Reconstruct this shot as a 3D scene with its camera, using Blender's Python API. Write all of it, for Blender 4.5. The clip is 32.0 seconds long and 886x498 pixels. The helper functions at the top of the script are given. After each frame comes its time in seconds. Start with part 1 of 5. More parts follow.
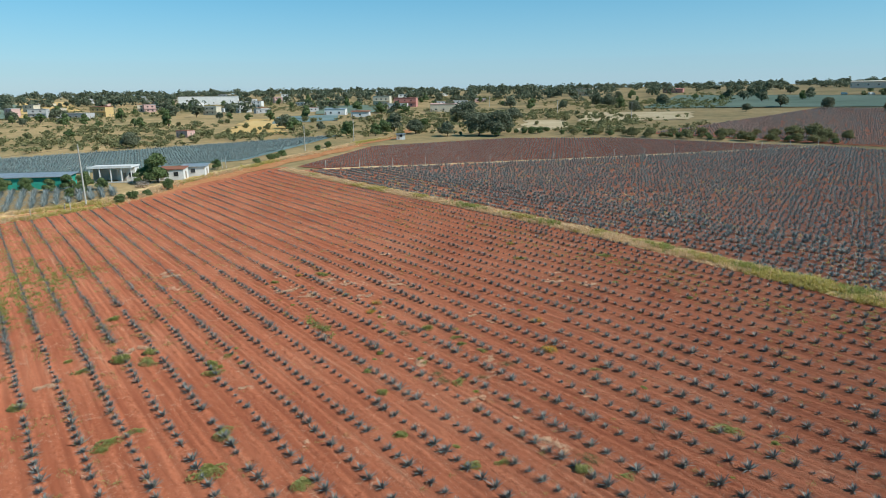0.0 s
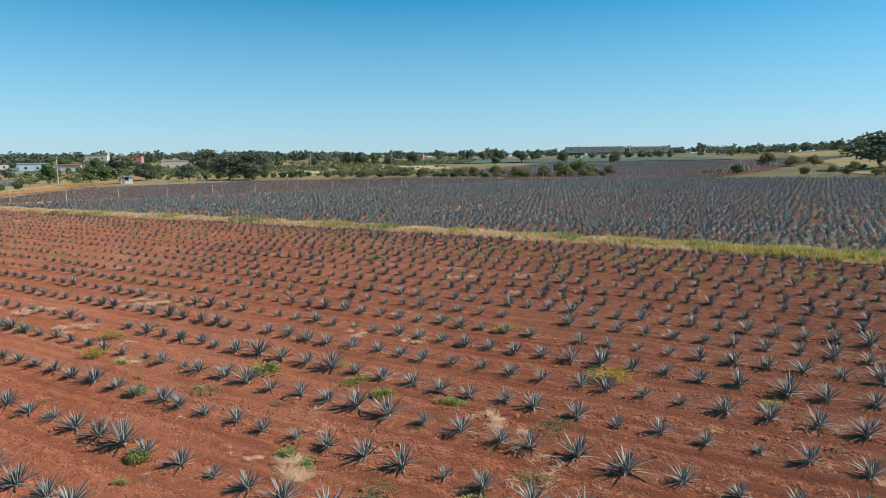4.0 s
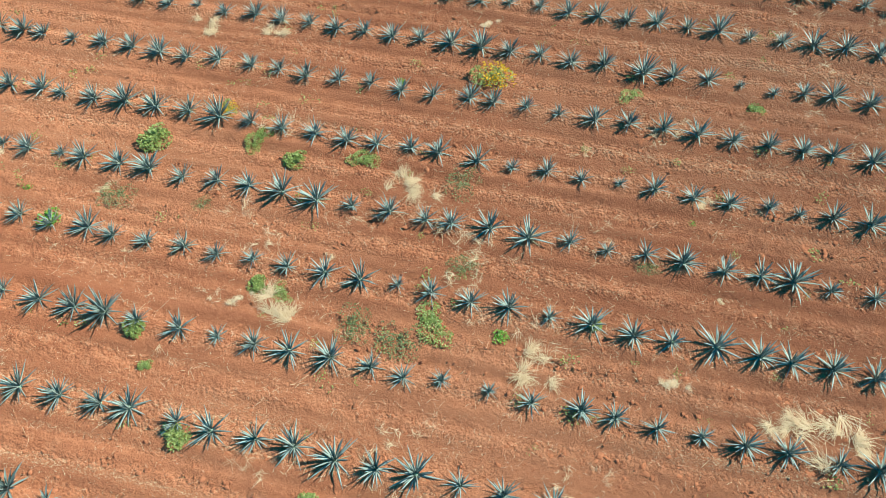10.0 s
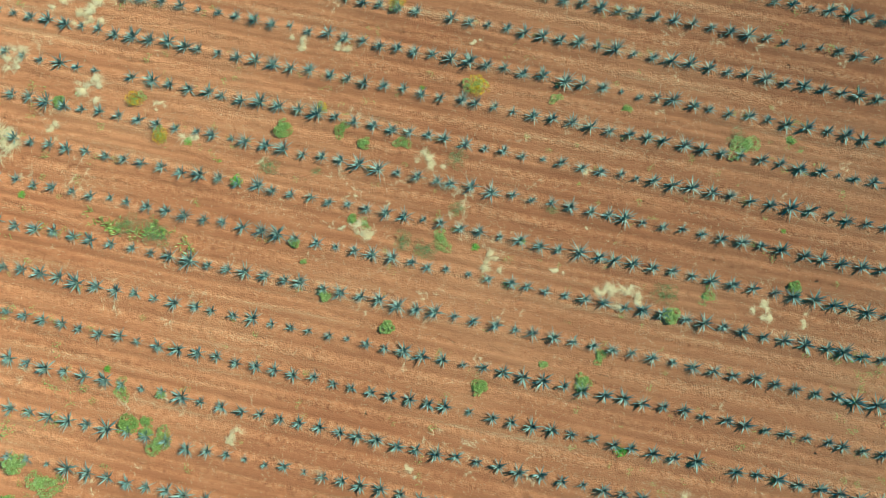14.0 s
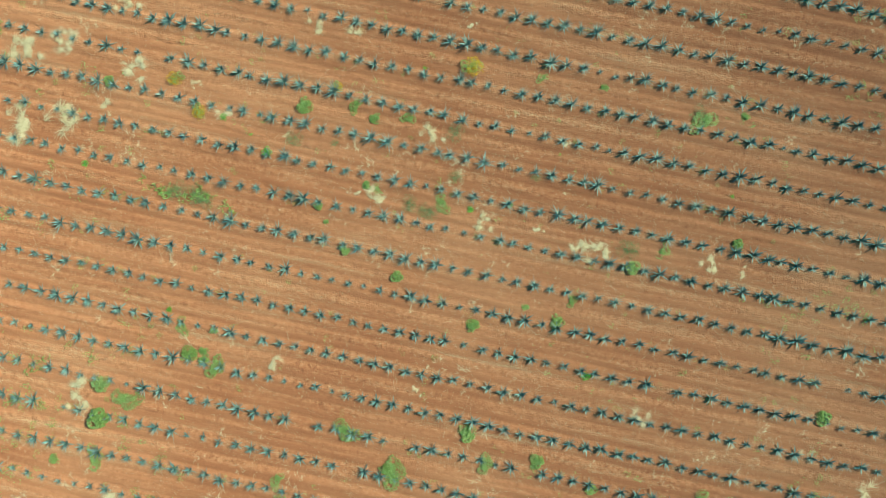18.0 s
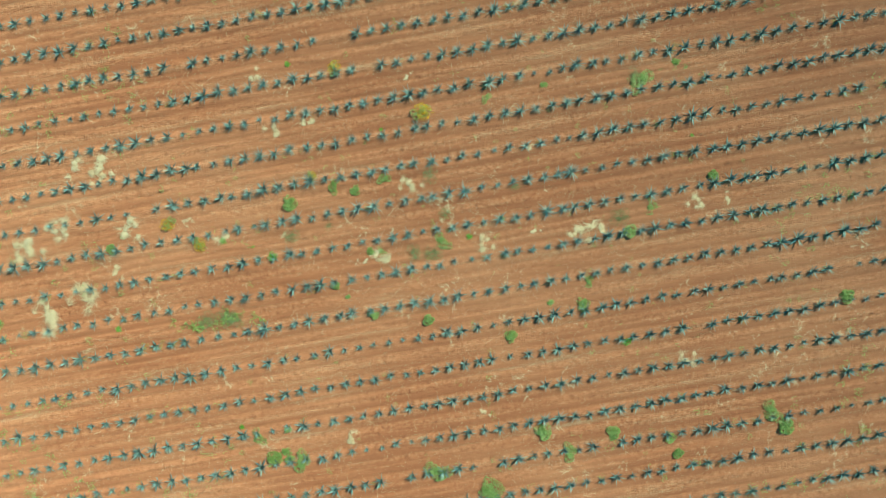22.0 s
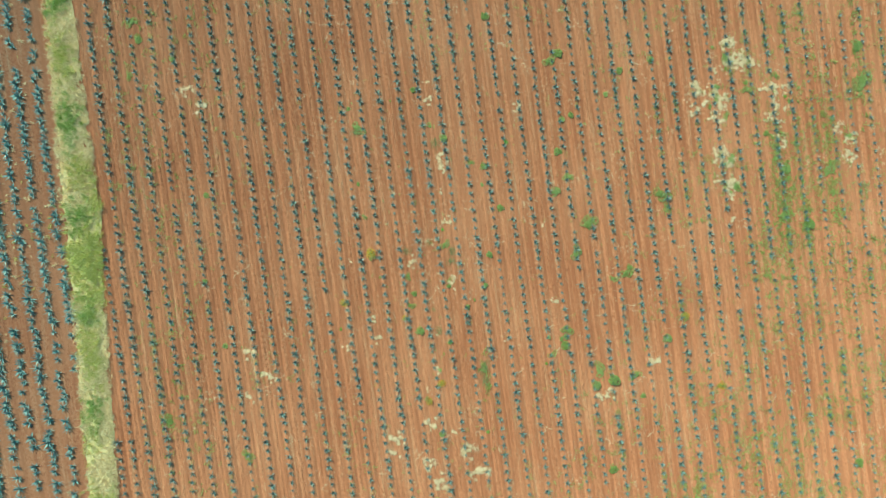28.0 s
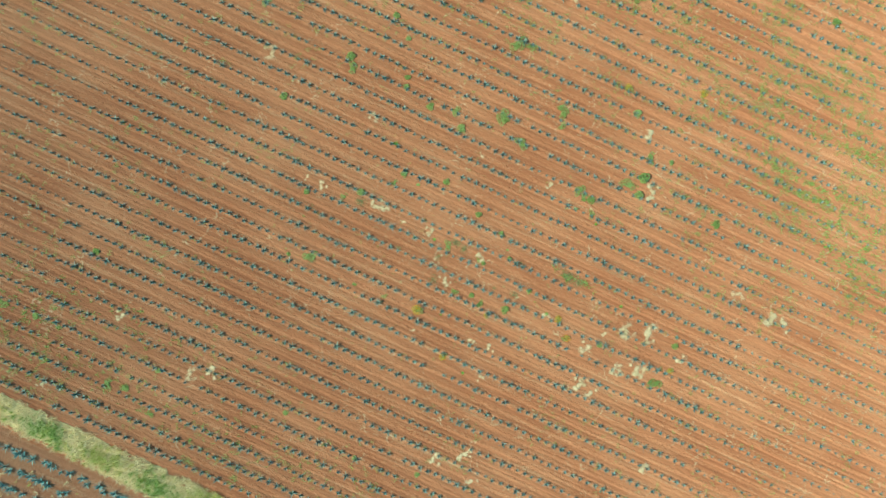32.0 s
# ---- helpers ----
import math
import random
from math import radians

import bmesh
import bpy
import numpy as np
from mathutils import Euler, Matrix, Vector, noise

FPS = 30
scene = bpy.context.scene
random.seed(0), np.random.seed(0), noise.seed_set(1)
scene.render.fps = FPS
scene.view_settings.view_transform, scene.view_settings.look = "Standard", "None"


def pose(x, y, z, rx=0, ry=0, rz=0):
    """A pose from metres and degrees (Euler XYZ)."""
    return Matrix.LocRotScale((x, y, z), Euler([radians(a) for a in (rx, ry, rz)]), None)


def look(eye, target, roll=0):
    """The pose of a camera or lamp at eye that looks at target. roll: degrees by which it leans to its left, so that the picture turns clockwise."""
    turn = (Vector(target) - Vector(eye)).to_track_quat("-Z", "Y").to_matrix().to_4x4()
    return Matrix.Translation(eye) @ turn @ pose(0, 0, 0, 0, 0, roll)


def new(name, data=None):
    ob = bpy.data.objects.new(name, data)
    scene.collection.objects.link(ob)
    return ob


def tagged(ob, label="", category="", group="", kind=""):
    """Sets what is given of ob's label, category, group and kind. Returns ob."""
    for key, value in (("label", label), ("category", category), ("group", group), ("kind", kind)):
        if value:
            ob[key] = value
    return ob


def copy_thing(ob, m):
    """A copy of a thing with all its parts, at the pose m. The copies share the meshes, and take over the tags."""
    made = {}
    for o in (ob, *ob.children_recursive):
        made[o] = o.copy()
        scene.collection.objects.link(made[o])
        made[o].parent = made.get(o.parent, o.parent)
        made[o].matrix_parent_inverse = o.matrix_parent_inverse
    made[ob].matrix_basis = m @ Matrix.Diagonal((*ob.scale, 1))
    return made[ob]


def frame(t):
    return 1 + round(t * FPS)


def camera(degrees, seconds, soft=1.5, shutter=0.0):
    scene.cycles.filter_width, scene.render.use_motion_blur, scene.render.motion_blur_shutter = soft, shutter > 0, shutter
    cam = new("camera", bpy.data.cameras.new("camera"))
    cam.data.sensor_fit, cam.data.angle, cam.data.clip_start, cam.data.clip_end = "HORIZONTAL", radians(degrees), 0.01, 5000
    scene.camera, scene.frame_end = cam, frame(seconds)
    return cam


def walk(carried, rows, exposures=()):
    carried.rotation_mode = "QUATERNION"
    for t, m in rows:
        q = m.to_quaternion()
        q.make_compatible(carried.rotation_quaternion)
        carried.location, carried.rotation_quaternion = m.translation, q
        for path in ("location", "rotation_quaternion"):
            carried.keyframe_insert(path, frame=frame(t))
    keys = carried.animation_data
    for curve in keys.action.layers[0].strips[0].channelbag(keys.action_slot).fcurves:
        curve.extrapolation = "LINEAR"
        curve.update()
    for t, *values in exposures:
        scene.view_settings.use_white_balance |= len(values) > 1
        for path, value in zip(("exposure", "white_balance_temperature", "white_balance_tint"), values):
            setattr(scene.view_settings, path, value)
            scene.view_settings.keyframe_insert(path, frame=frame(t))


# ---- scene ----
cam = camera(68.91, 32.0, 0.5)
PATH = [
    (0, (36.902, -30.649, 23.027), (76.11, 0.72, 53.15)),
    (0.5, (32.500, -29.435, 20.824), (76.66, 0.63, 50.97)),
    (1, (28.206, -27.885, 18.553), (77.41, 0.66, 48.82)),
    (1.5, (23.989, -25.912, 16.435), (78.00, 0.72, 46.59)),
    (2, (20.103, -23.694, 14.370), (78.72, 0.74, 44.49)),
    (2.5, (16.178, -21.221, 12.418), (79.35, 0.72, 42.13)),
    (3, (12.433, -18.623, 10.615), (80.27, 0.61, 39.42)),
    (3.5, (8.741, -15.820, 9.015), (81.28, 0.48, 35.60)),
    (4, (5.245, -12.863, 7.671), (82.62, 0.39, 30.34)),
    (4.5, (2.917, -10.418, 6.762), (83.71, 0.44, 24.95)),
    (6.5, (1.362, -8.948, 6.089), (84.81, 0.09, 14.51)),
    (7, (1.012, -8.530, 6.371), (82.28, 0.05, 12.91)),
    (7.5, (0.933, -8.661, 7.510), (72.79, -0.12, 11.82)),
    (8, (0.851, -8.665, 9.217), (60.24, -0.24, 12.07)),
    (8.5, (0.867, -8.653, 11.085), (50.36, -0.18, 12.04)),
    (9, (1.134, -8.467, 13.295), (41.85, 0.54, 12.55)),
    (9.5, (1.126, -8.393, 15.709), (34.93, 0.65, 12.06)),
    (10, (1.083, -8.270, 18.479), (28.95, 0.64, 11.97)),
    (10.5, (1.028, -8.201, 21.498), (24.16, 0.59, 11.64)),
    (11, (1.146, -8.053, 24.626), (20.25, 0.83, 11.57)),
    (11.5, (1.274, -8.094, 27.627), (17.56, 0.87, 11.52)),
    (12, (1.221, -8.080, 30.592), (15.26, 0.65, 11.71)),
    (12.5, (1.090, -7.718, 33.663), (12.67, 0.57, 11.86)),
    (13, (0.833, -7.655, 36.246), (11.09, 0.26, 11.77)),
    (13.5, (0.919, -7.076, 38.372), (9.20, 0.68, 11.85)),
    (15.5, (0.152, -6.850, 40.630), (5.12, 0.19, 11.40)),
    (16, (0.228, -6.636, 41.172), (1.48, 0.35, 11.49)),
    (16.5, (0.123, -6.361, 42.389), (-0.57, 0.35, 11.56)),
    (17, (0.112, -5.625, 44.396), (-1.35, 0.44, 11.65)),
    (17.5, (0.612, -4.747, 46.382), (-0.92, 1.13, 11.84)),
    (18, (0.576, -3.279, 47.516), (-0.88, 1.23, 11.85)),
    (18.5, (0.461, -2.101, 47.789), (-0.84, 1.33, 11.81)),
    (19, (0.090, -1.386, 47.938), (-0.83, 1.38, 11.85)),
    (19.5, (-0.168, -0.998, 48.015), (-0.82, 1.30, 11.87)),
    (20, (-0.269, -0.783, 47.966), (-0.78, 1.23, 11.96)),
    (20.5, (-0.299, -0.715, 47.965), (-0.83, 1.21, 11.50)),
    (21, (-0.239, -0.655, 48.075), (-0.93, 1.08, 4.48)),
    (21.5, (-0.194, -0.634, 48.976), (-1.09, 0.98, -2.68)),
    (22, (-0.188, -0.640, 50.860), (-1.20, 0.83, -9.82)),
    (22.5, (-0.080, -0.589, 53.662), (-1.26, 0.73, -17.03)),
    (23, (0.083, -0.552, 57.062), (-1.40, 0.58, -24.25)),
    (23.5, (0.218, -0.518, 60.467), (-1.44, 0.42, -31.46)),
    (24, (0.327, -0.460, 63.880), (-1.50, 0.30, -38.74)),
    (24.5, (0.260, -0.320, 67.324), (-1.54, 0.08, -45.98)),
    (26.5, (-0.002, 0.738, 80.159), (-1.44, -0.93, -76.04)),
    (27, (0.005, 0.858, 83.443), (-1.27, -1.06, -83.25)),
    (27.5, (0.074, 0.802, 86.712), (-1.09, -1.06, -90.44)),
    (28, (0.097, 0.855, 89.225), (-0.93, -1.09, -97.64)),
    (28.5, (0.245, 1.137, 90.705), (-0.76, -1.19, -104.85)),
    (29, (0.300, 1.305, 91.651), (-0.64, -1.25, -111.99)),
    (29.5, (0.376, 1.439, 92.227), (-0.51, -1.35, -119.21)),
    (30, (0.615, 1.576, 92.601), (-0.36, -1.44, -126.51)),
    (30.5, (0.814, 1.645, 92.926), (-0.15, -1.49, -133.72)),
    (31, (0.975, 1.598, 93.154), (0.06, -1.47, -140.87)),
    (31.5, (1.130, 1.598, 93.261), (0.24, -1.49, -148.02)),
    (32, (1.053, 1.317, 93.221), (0.43, -1.32, -155.22)),
]
EXPOSURE = [(0, -0.09, 6200, 5), (2, -0.03, 6250, 6), (4.5, 0.11, 6500, 10), (7, 0.3, 6850, 17), (7.5, 0.46, 6850, 17), (8.2, 0.87, 6700, 13), (9, 0.93, 6350, 2), (9.6, 0.81, 6050, -8), (10, 0.83, 5750, -24), (10.5, 0.8, 5600, -34), (11.5, 0.77, 5550, -42), (13, 0.76, 5500, -46), (16, 0.69, 5450, -51), (24, 0.67, 5450, -52), (26.5, 0.68, 5480, -48), (32, 0.7, 5480, -48)]
walk(cam, [(t, pose(*eye, *turn)) for t, eye, turn in PATH], EXPOSURE)

# ---------------- light ----------------
SUN_AZ = math.atan2(0.86, 0.51)
SUN_EL = radians(43)
sun_dir = Vector((math.sin(SUN_AZ) * math.cos(SUN_EL), math.cos(SUN_AZ) * math.cos(SUN_EL), math.sin(SUN_EL)))
world = bpy.data.worlds.new("sky")
scene.world = world
world.use_nodes = True
sky = world.node_tree.nodes.new("ShaderNodeTexSky")
sky.sky_type, sky.sun_disc = "NISHITA", False
sky.sun_elevation, sky.sun_rotation = SUN_EL, SUN_AZ
sky.altitude, sky.air_density, sky.dust_density, sky.ozone_density = 1500, 1.0, 0.0, 3.0
tone = world.node_tree.nodes.new("ShaderNodeHueSaturation")
tone.inputs["Hue"].default_value, tone.inputs["Saturation"].default_value = 0.478, 1.4
world.node_tree.links.new(sky.outputs[0], tone.inputs["Color"])
# pale blue haze low over the horizon, all the way round
spot = world.node_tree.nodes.new("ShaderNodeTexCoord")
axes = world.node_tree.nodes.new("ShaderNodeSeparateXYZ")
low = world.node_tree.nodes.new("ShaderNodeMapRange")
low.inputs["From Min"].default_value, low.inputs["From Max"].default_value = -0.02, 0.24
low.inputs["To Min"].default_value, low.inputs["To Max"].default_value = 0.85, 0.0
haze = world.node_tree.nodes.new("ShaderNodeMix")
haze.data_type = "RGBA"
haze.inputs[7].default_value = (2.6, 4.3, 5.8, 1)
world.node_tree.links.new(spot.outputs["Generated"], axes.inputs[0])
world.node_tree.links.new(axes.outputs[2], low.inputs["Value"])
world.node_tree.links.new(low.outputs[0], haze.inputs[0])
world.node_tree.links.new(tone.outputs[0], haze.inputs[6])
world.node_tree.links.new(haze.outputs[2], world.node_tree.nodes["Background"].inputs[0])
world.node_tree.nodes["Background"].inputs[1].default_value = 0.122
sun = new("sun", bpy.data.lights.new("sun", "SUN"))
sun.data.energy, sun.data.angle, sun.data.color = 5.0, radians(0.53), (1.0, 0.95, 0.87)
sun.matrix_world = look(sun_dir * 300, (0, 0, 0))

# ---------------- terrain ----------------
ROW = 2.7       # metres between the rows of young plants
PITCH = 1.2     # metres between plants in a row


def smooth(a, b, v):
    u = np.clip((np.asarray(v, float) - a) / (b - a), 0, 1)
    return u * u * (3 - 2 * u)


def land(x, y):
    """Height of the land: level round the field, rising towards the skyline."""
    x, y = np.asarray(x, float), np.asarray(y, float)
    d = np.minimum(np.hypot(x, y), 1000.0)
    u = np.maximum(d - 60, 0)
    far = 0.0225 * u * u / (u + 60)
    hill = 5 * smooth(-60, 120, x) * smooth(140, 300, y)
    roll = smooth(260, 500, d) * 0.8 * (np.sin(np.asarray(x) / 61 + 1.3) * np.sin(np.asarray(y) / 83))
    tilt = smooth(60, 130, d) * (0.0075 * x + 0.0068 * y) * np.minimum(1.0, 500 / np.maximum(d, 1.0))
    return far + hill + roll + tilt


def lz(x, y):
    return float(land(x, y))


# ---------------- materials ----------------
def material(name, rough=0.85, bump=0.0, scale=8.0, spec=0.25, diffuse_rough=0.0):
    m = bpy.data.materials.new(name)
    m.use_nodes = True
    nt = m.node_tree
    b = nt.nodes["Principled BSDF"]
    b.inputs["Roughness"].default_value = rough
    b.inputs["Specular IOR Level"].default_value = spec
    b.inputs["Diffuse Roughness"].default_value = diffuse_rough
    return m, nt, b


def node(nt, kind, **values):
    n = nt.nodes.new(kind)
    for key, value in values.items():
        if key in n.inputs:
            n.inputs[key].default_value = value
        else:
            setattr(n, key, value)
    return n


def ramp(nt, fac, stops):
    r = nt.nodes.new("ShaderNodeValToRGB")
    e = r.color_ramp.elements
    while len(e) < len(stops):
        e.new(0.5)
    for k, (p, c) in enumerate(stops):
        e[k].position, e[k].color = p, (*c, 1)
    nt.links.new(fac, r.inputs[0])
    return r.outputs[0]


def mixed(nt, fac, a, b, blend="MIX"):
    n = nt.nodes.new("ShaderNodeMix")
    n.data_type, n.blend_type = "RGBA", blend
    for sock, v in ((n.inputs[0], fac), (n.inputs[6], a), (n.inputs[7], b)):
        if isinstance(v, bpy.types.NodeSocket):
            nt.links.new(v, sock)
        elif isinstance(v, (int, float)):
            sock.default_value = v
        else:
            sock.default_value = (*v, 1)
    return n.outputs[2]


def place(nt, stretch=(1, 1, 1), turn=0.0):
    """World position, stretched."""
    g = nt.nodes.new("ShaderNodeNewGeometry")
    mp = nt.nodes.new("ShaderNodeMapping")
    mp.inputs["Scale"].default_value = stretch
    mp.inputs["Rotation"].default_value = (0, 0, turn)
    nt.links.new(g.outputs["Position"], mp.inputs["Vector"])
    return mp.outputs[0]


def noise_of(nt, vec, scale, detail=4.0, rough=0.6):
    n = node(nt, "ShaderNodeTexNoise", Scale=scale, Detail=detail, Roughness=rough)
    nt.links.new(vec, n.inputs["Vector"])
    return n.outputs["Fac"]


def bumped(nt, b, height, strength, distance):
    n = node(nt, "ShaderNodeBump", Strength=strength, Distance=distance)
    nt.links.new(height, n.inputs["Height"])
    nt.links.new(n.outputs[0], b.inputs["Normal"])


def math_of(nt, op, a, b=0.0):
    n = nt.nodes.new("ShaderNodeMath")
    n.operation = op
    for sock, v in ((n.inputs[0], a), (n.inputs[1], b)):
        if isinstance(v, bpy.types.NodeSocket):
            nt.links.new(v, sock)
        else:
            sock.default_value = v
    return n.outputs[0]


def soil_material(name, dark, mid, light, straw, rows=True, turn=0.0):
    """Tilled red earth: wheel-smoothed bands along the rows, crumbs, pits and clods, pale dust and broad damp and dry patches."""
    m, nt, b = material(name, 0.95, spec=0.1, diffuse_rough=1.0)
    streak = noise_of(nt, place(nt, (0.015, 1.9, 1), turn), 1.0, 3, 0.5)
    bands = noise_of(nt, place(nt, (0.05, 1.15, 1), turn), 1.0, 4, 0.6)
    broad = noise_of(nt, place(nt, (0.05, 0.09, 1)), 1.0, 4)
    crumb = noise_of(nt, place(nt), 2.6, 10, 0.78)
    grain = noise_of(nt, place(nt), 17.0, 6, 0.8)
    worn = ramp(nt, bands, [(0.40, (0.1, 0.1, 0.1)), (0.56, (1, 1, 1))])
    # smooth packed bands are a little darker, broken earth is paler and mottled
    col = mixed(nt, ramp(nt, streak, [(0.38, (0, 0, 0)), (0.62, (1, 1, 1))]), dark, mid)
    mott = ramp(nt, crumb, [(0.36, tuple(v * 0.62 for v in dark)), (0.5, mid), (0.62, light)])
    if rows:
        # wheels have pressed two smooth bands between every pair of rows
        axes_ = nt.nodes.new("ShaderNodeSeparateXYZ")
        nt.links.new(place(nt), axes_.inputs[0])
        drift = math_of(nt, "MULTIPLY", math_of(nt, "SUBTRACT", noise_of(nt, place(nt, (0.08, 0.3, 1)), 1.0, 3), 0.5), 0.7)
        off = math_of(nt, "ABSOLUTE", math_of(nt, "SUBTRACT", math_of(nt, "PINGPONG", math_of(nt, "ADD", axes_.outputs[1], drift), ROW / 2), 0.72))
        wheel = node(nt, "ShaderNodeMapRange", interpolation_type="SMOOTHSTEP")
        for key, value in (("From Min", 0.12), ("From Max", 0.34), ("To Min", 1.0), ("To Max", 0.0)):
            wheel.inputs[key].default_value = value
        nt.links.new(off, wheel.inputs["Value"])
        packed = math_of(nt, "MULTIPLY", wheel.outputs[0], ramp(nt, streak, [(0.3, (0.25, 0.25, 0.25)), (0.55, (1, 1, 1))]))
        worn = math_of(nt, "MULTIPLY", worn, math_of(nt, "SUBTRACT", 1.0, math_of(nt, "MULTIPLY", packed, 0.9)))
    col = mixed(nt, math_of(nt, "ADD", math_of(nt, "MULTIPLY", worn, 0.6), 0.2), col, mott)
    if rows:
        col = mixed(nt, math_of(nt, "MULTIPLY", packed, 0.72), col, dark)
    col = mixed(nt, ramp(nt, broad, [(0.4, (0, 0, 0)), (0.68, (0.45, 0.45, 0.45))]), col, light)
    # lowest grain gets a darker colour, as the bump sinks it too
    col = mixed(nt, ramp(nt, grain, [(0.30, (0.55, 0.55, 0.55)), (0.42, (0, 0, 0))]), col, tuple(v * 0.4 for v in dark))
    # crumbs of dry stalk and pale grit, thicker where the earth is broken
    bits = noise_of(nt, place(nt, (1, 1.6, 1), 0.5), 12.0, 8, 0.85)
    some = ramp(nt, math_of(nt, "ADD", math_of(nt, "MULTIPLY", bits, 0.66), math_of(nt, "MULTIPLY", bands, 0.34)), [(0.56, (0, 0, 0)), (0.62, (0.85, 0.85, 0.85))])
    col = mixed(nt, some, col, straw)
    nt.links.new(col, b.inputs["Base Color"])
    vor = node(nt, "ShaderNodeTexVoronoi", Scale=9.0)
    nt.links.new(place(nt), vor.inputs["Vector"])
    lumps = math_of(nt, "MULTIPLY", math_of(nt, "SUBTRACT", 0.6, vor.outputs["Distance"]), worn)
    h = math_of(nt, "ADD", math_of(nt, "MULTIPLY", crumb, 1.0), math_of(nt, "ADD", math_of(nt, "MULTIPLY", lumps, 0.6), math_of(nt, "MULTIPLY", grain, 0.45)))
    bumped(nt, b, h, 1.0, 0.115)
    return m


def patchy(name, colours, scale=0.12, fine=2.5, rough=0.95, bump=0.3, stretch=(1, 1, 1), turn=0.0, distance=0.3):
    """A ground cover of several colours in patches with a finer grain."""
    m, nt, b = material(name, rough, spec=0.1, diffuse_rough=0.8)
    big = noise_of(nt, place(nt, stretch, turn), scale, 5, 0.65)
    small = noise_of(nt, place(nt), fine, 5, 0.7)
    fac = math_of(nt, "ADD", math_of(nt, "MULTIPLY", big, 0.6), math_of(nt, "MULTIPLY", small, 0.4))
    n = len(colours)
    col = ramp(nt, fac, [(0.33 + 0.34 * k / max(1, n - 1), c) for k, c in enumerate(colours)])
    nt.links.new(col, b.inputs["Base Color"])
    bumped(nt, b, small, bump, distance)
    return m


def leafy(name, colours, rough=0.6, spec=0.3, thin=0.0, per_object=0.3):
    """Leaves: colour differs from leaf to leaf and from plant to plant."""
    m, nt, b = material(name, rough, spec=spec)
    g = nt.nodes.new("ShaderNodeNewGeometry")
    o = nt.nodes.new("ShaderNodeObjectInfo")
    fac = math_of(nt, "ADD", math_of(nt, "MULTIPLY", g.outputs["Random Per Island"], 1 - per_object), math_of(nt, "MULTIPLY", o.outputs["Random"], per_object))
    n = len(colours)
    col = ramp(nt, fac, [(k / max(1, n - 1), c) for k, c in enumerate(colours)])
    grain = noise_of(nt, place(nt), 14.0, 3)
    col = mixed(nt, math_of(nt, "MULTIPLY", grain, 0.35), col, tuple(0.55 * v for v in colours[0]))
    nt.links.new(col, b.inputs["Base Color"])
    if thin:
        t = nt.nodes.new("ShaderNodeBsdfTranslucent")
        nt.links.new(col, t.inputs["Color"])
        ms = nt.nodes.new("ShaderNodeMixShader")
        ms.inputs[0].default_value = thin
        nt.links.new(b.outputs[0], ms.inputs[1])
        nt.links.new(t.outputs[0], ms.inputs[2])
        nt.links.new(ms.outputs[0], nt.nodes["Material Output"].inputs["Surface"])
    return m


def plain(name, colour, rough=0.8, vary=0.25, scale=1.5, bump=0.15, metal=0.0, spec=0.3):
    """Paint, render, wood or metal with stains and grain."""
    m, nt, b = material(name, rough, spec=spec)
    b.inputs["Metallic"].default_value = metal
    st = noise_of(nt, place(nt), scale, 5, 0.65)
    gr = noise_of(nt, place(nt), scale * 12, 3)
    f = math_of(nt, "ADD", math_of(nt, "MULTIPLY", st, 0.7), math_of(nt, "MULTIPLY", gr, 0.3))
    col = ramp(nt, f, [(0.3, tuple(v * (1 - vary) for v in colour)), (0.55, colour), (0.75, tuple(min(1, v * (1 + vary * 0.4)) for v in colour))])
    nt.links.new(col, b.inputs["Base Color"])
    bumped(nt, b, gr, bump, 0.02)
    return m


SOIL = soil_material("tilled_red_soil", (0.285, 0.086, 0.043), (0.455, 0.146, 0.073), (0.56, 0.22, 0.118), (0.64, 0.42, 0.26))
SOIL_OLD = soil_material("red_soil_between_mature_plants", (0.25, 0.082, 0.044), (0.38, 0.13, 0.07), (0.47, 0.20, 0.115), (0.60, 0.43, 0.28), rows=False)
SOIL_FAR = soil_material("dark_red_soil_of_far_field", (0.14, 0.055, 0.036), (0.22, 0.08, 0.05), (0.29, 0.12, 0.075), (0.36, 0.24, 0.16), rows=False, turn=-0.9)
CLOD = plain("earth_clods", (0.42, 0.135, 0.068), 0.95, 0.3, 6.0, 0.4, spec=0.1)
ROAD = patchy("packed_orange_dirt", [(0.33, 0.13, 0.055), (0.42, 0.19, 0.08), (0.5, 0.27, 0.13)], 0.3, 3.0)
SCRUB = patchy("dry_scrubland", [(0.15, 0.14, 0.065), (0.25, 0.19, 0.09), (0.35, 0.245, 0.12), (0.46, 0.34, 0.17)], 0.018, 0.25, distance=1.0)
GOLD = patchy("golden_pasture", [(0.38, 0.24, 0.085), (0.52, 0.34, 0.13), (0.60, 0.44, 0.21)], 0.03, 0.7)
STUBBLE = patchy("pale_stubble", [(0.40, 0.28, 0.15), (0.52, 0.40, 0.24), (0.60, 0.48, 0.31)], 0.06, 1.2)
BLUE_FIELD = patchy("far_blue_green_rows", [(0.11, 0.15, 0.14), (0.16, 0.22, 0.21), (0.21, 0.27, 0.25)], 0.05, 0.9)
GREEN_FIELD = patchy("far_green_field", [(0.10, 0.135, 0.09), (0.15, 0.19, 0.14), (0.20, 0.24, 0.18)], 0.02, 0.6)
VERGE = patchy("dry_grass_verge", [(0.44, 0.27, 0.12), (0.62, 0.43, 0.22), (0.76, 0.57, 0.33)], 0.25, 2.5)
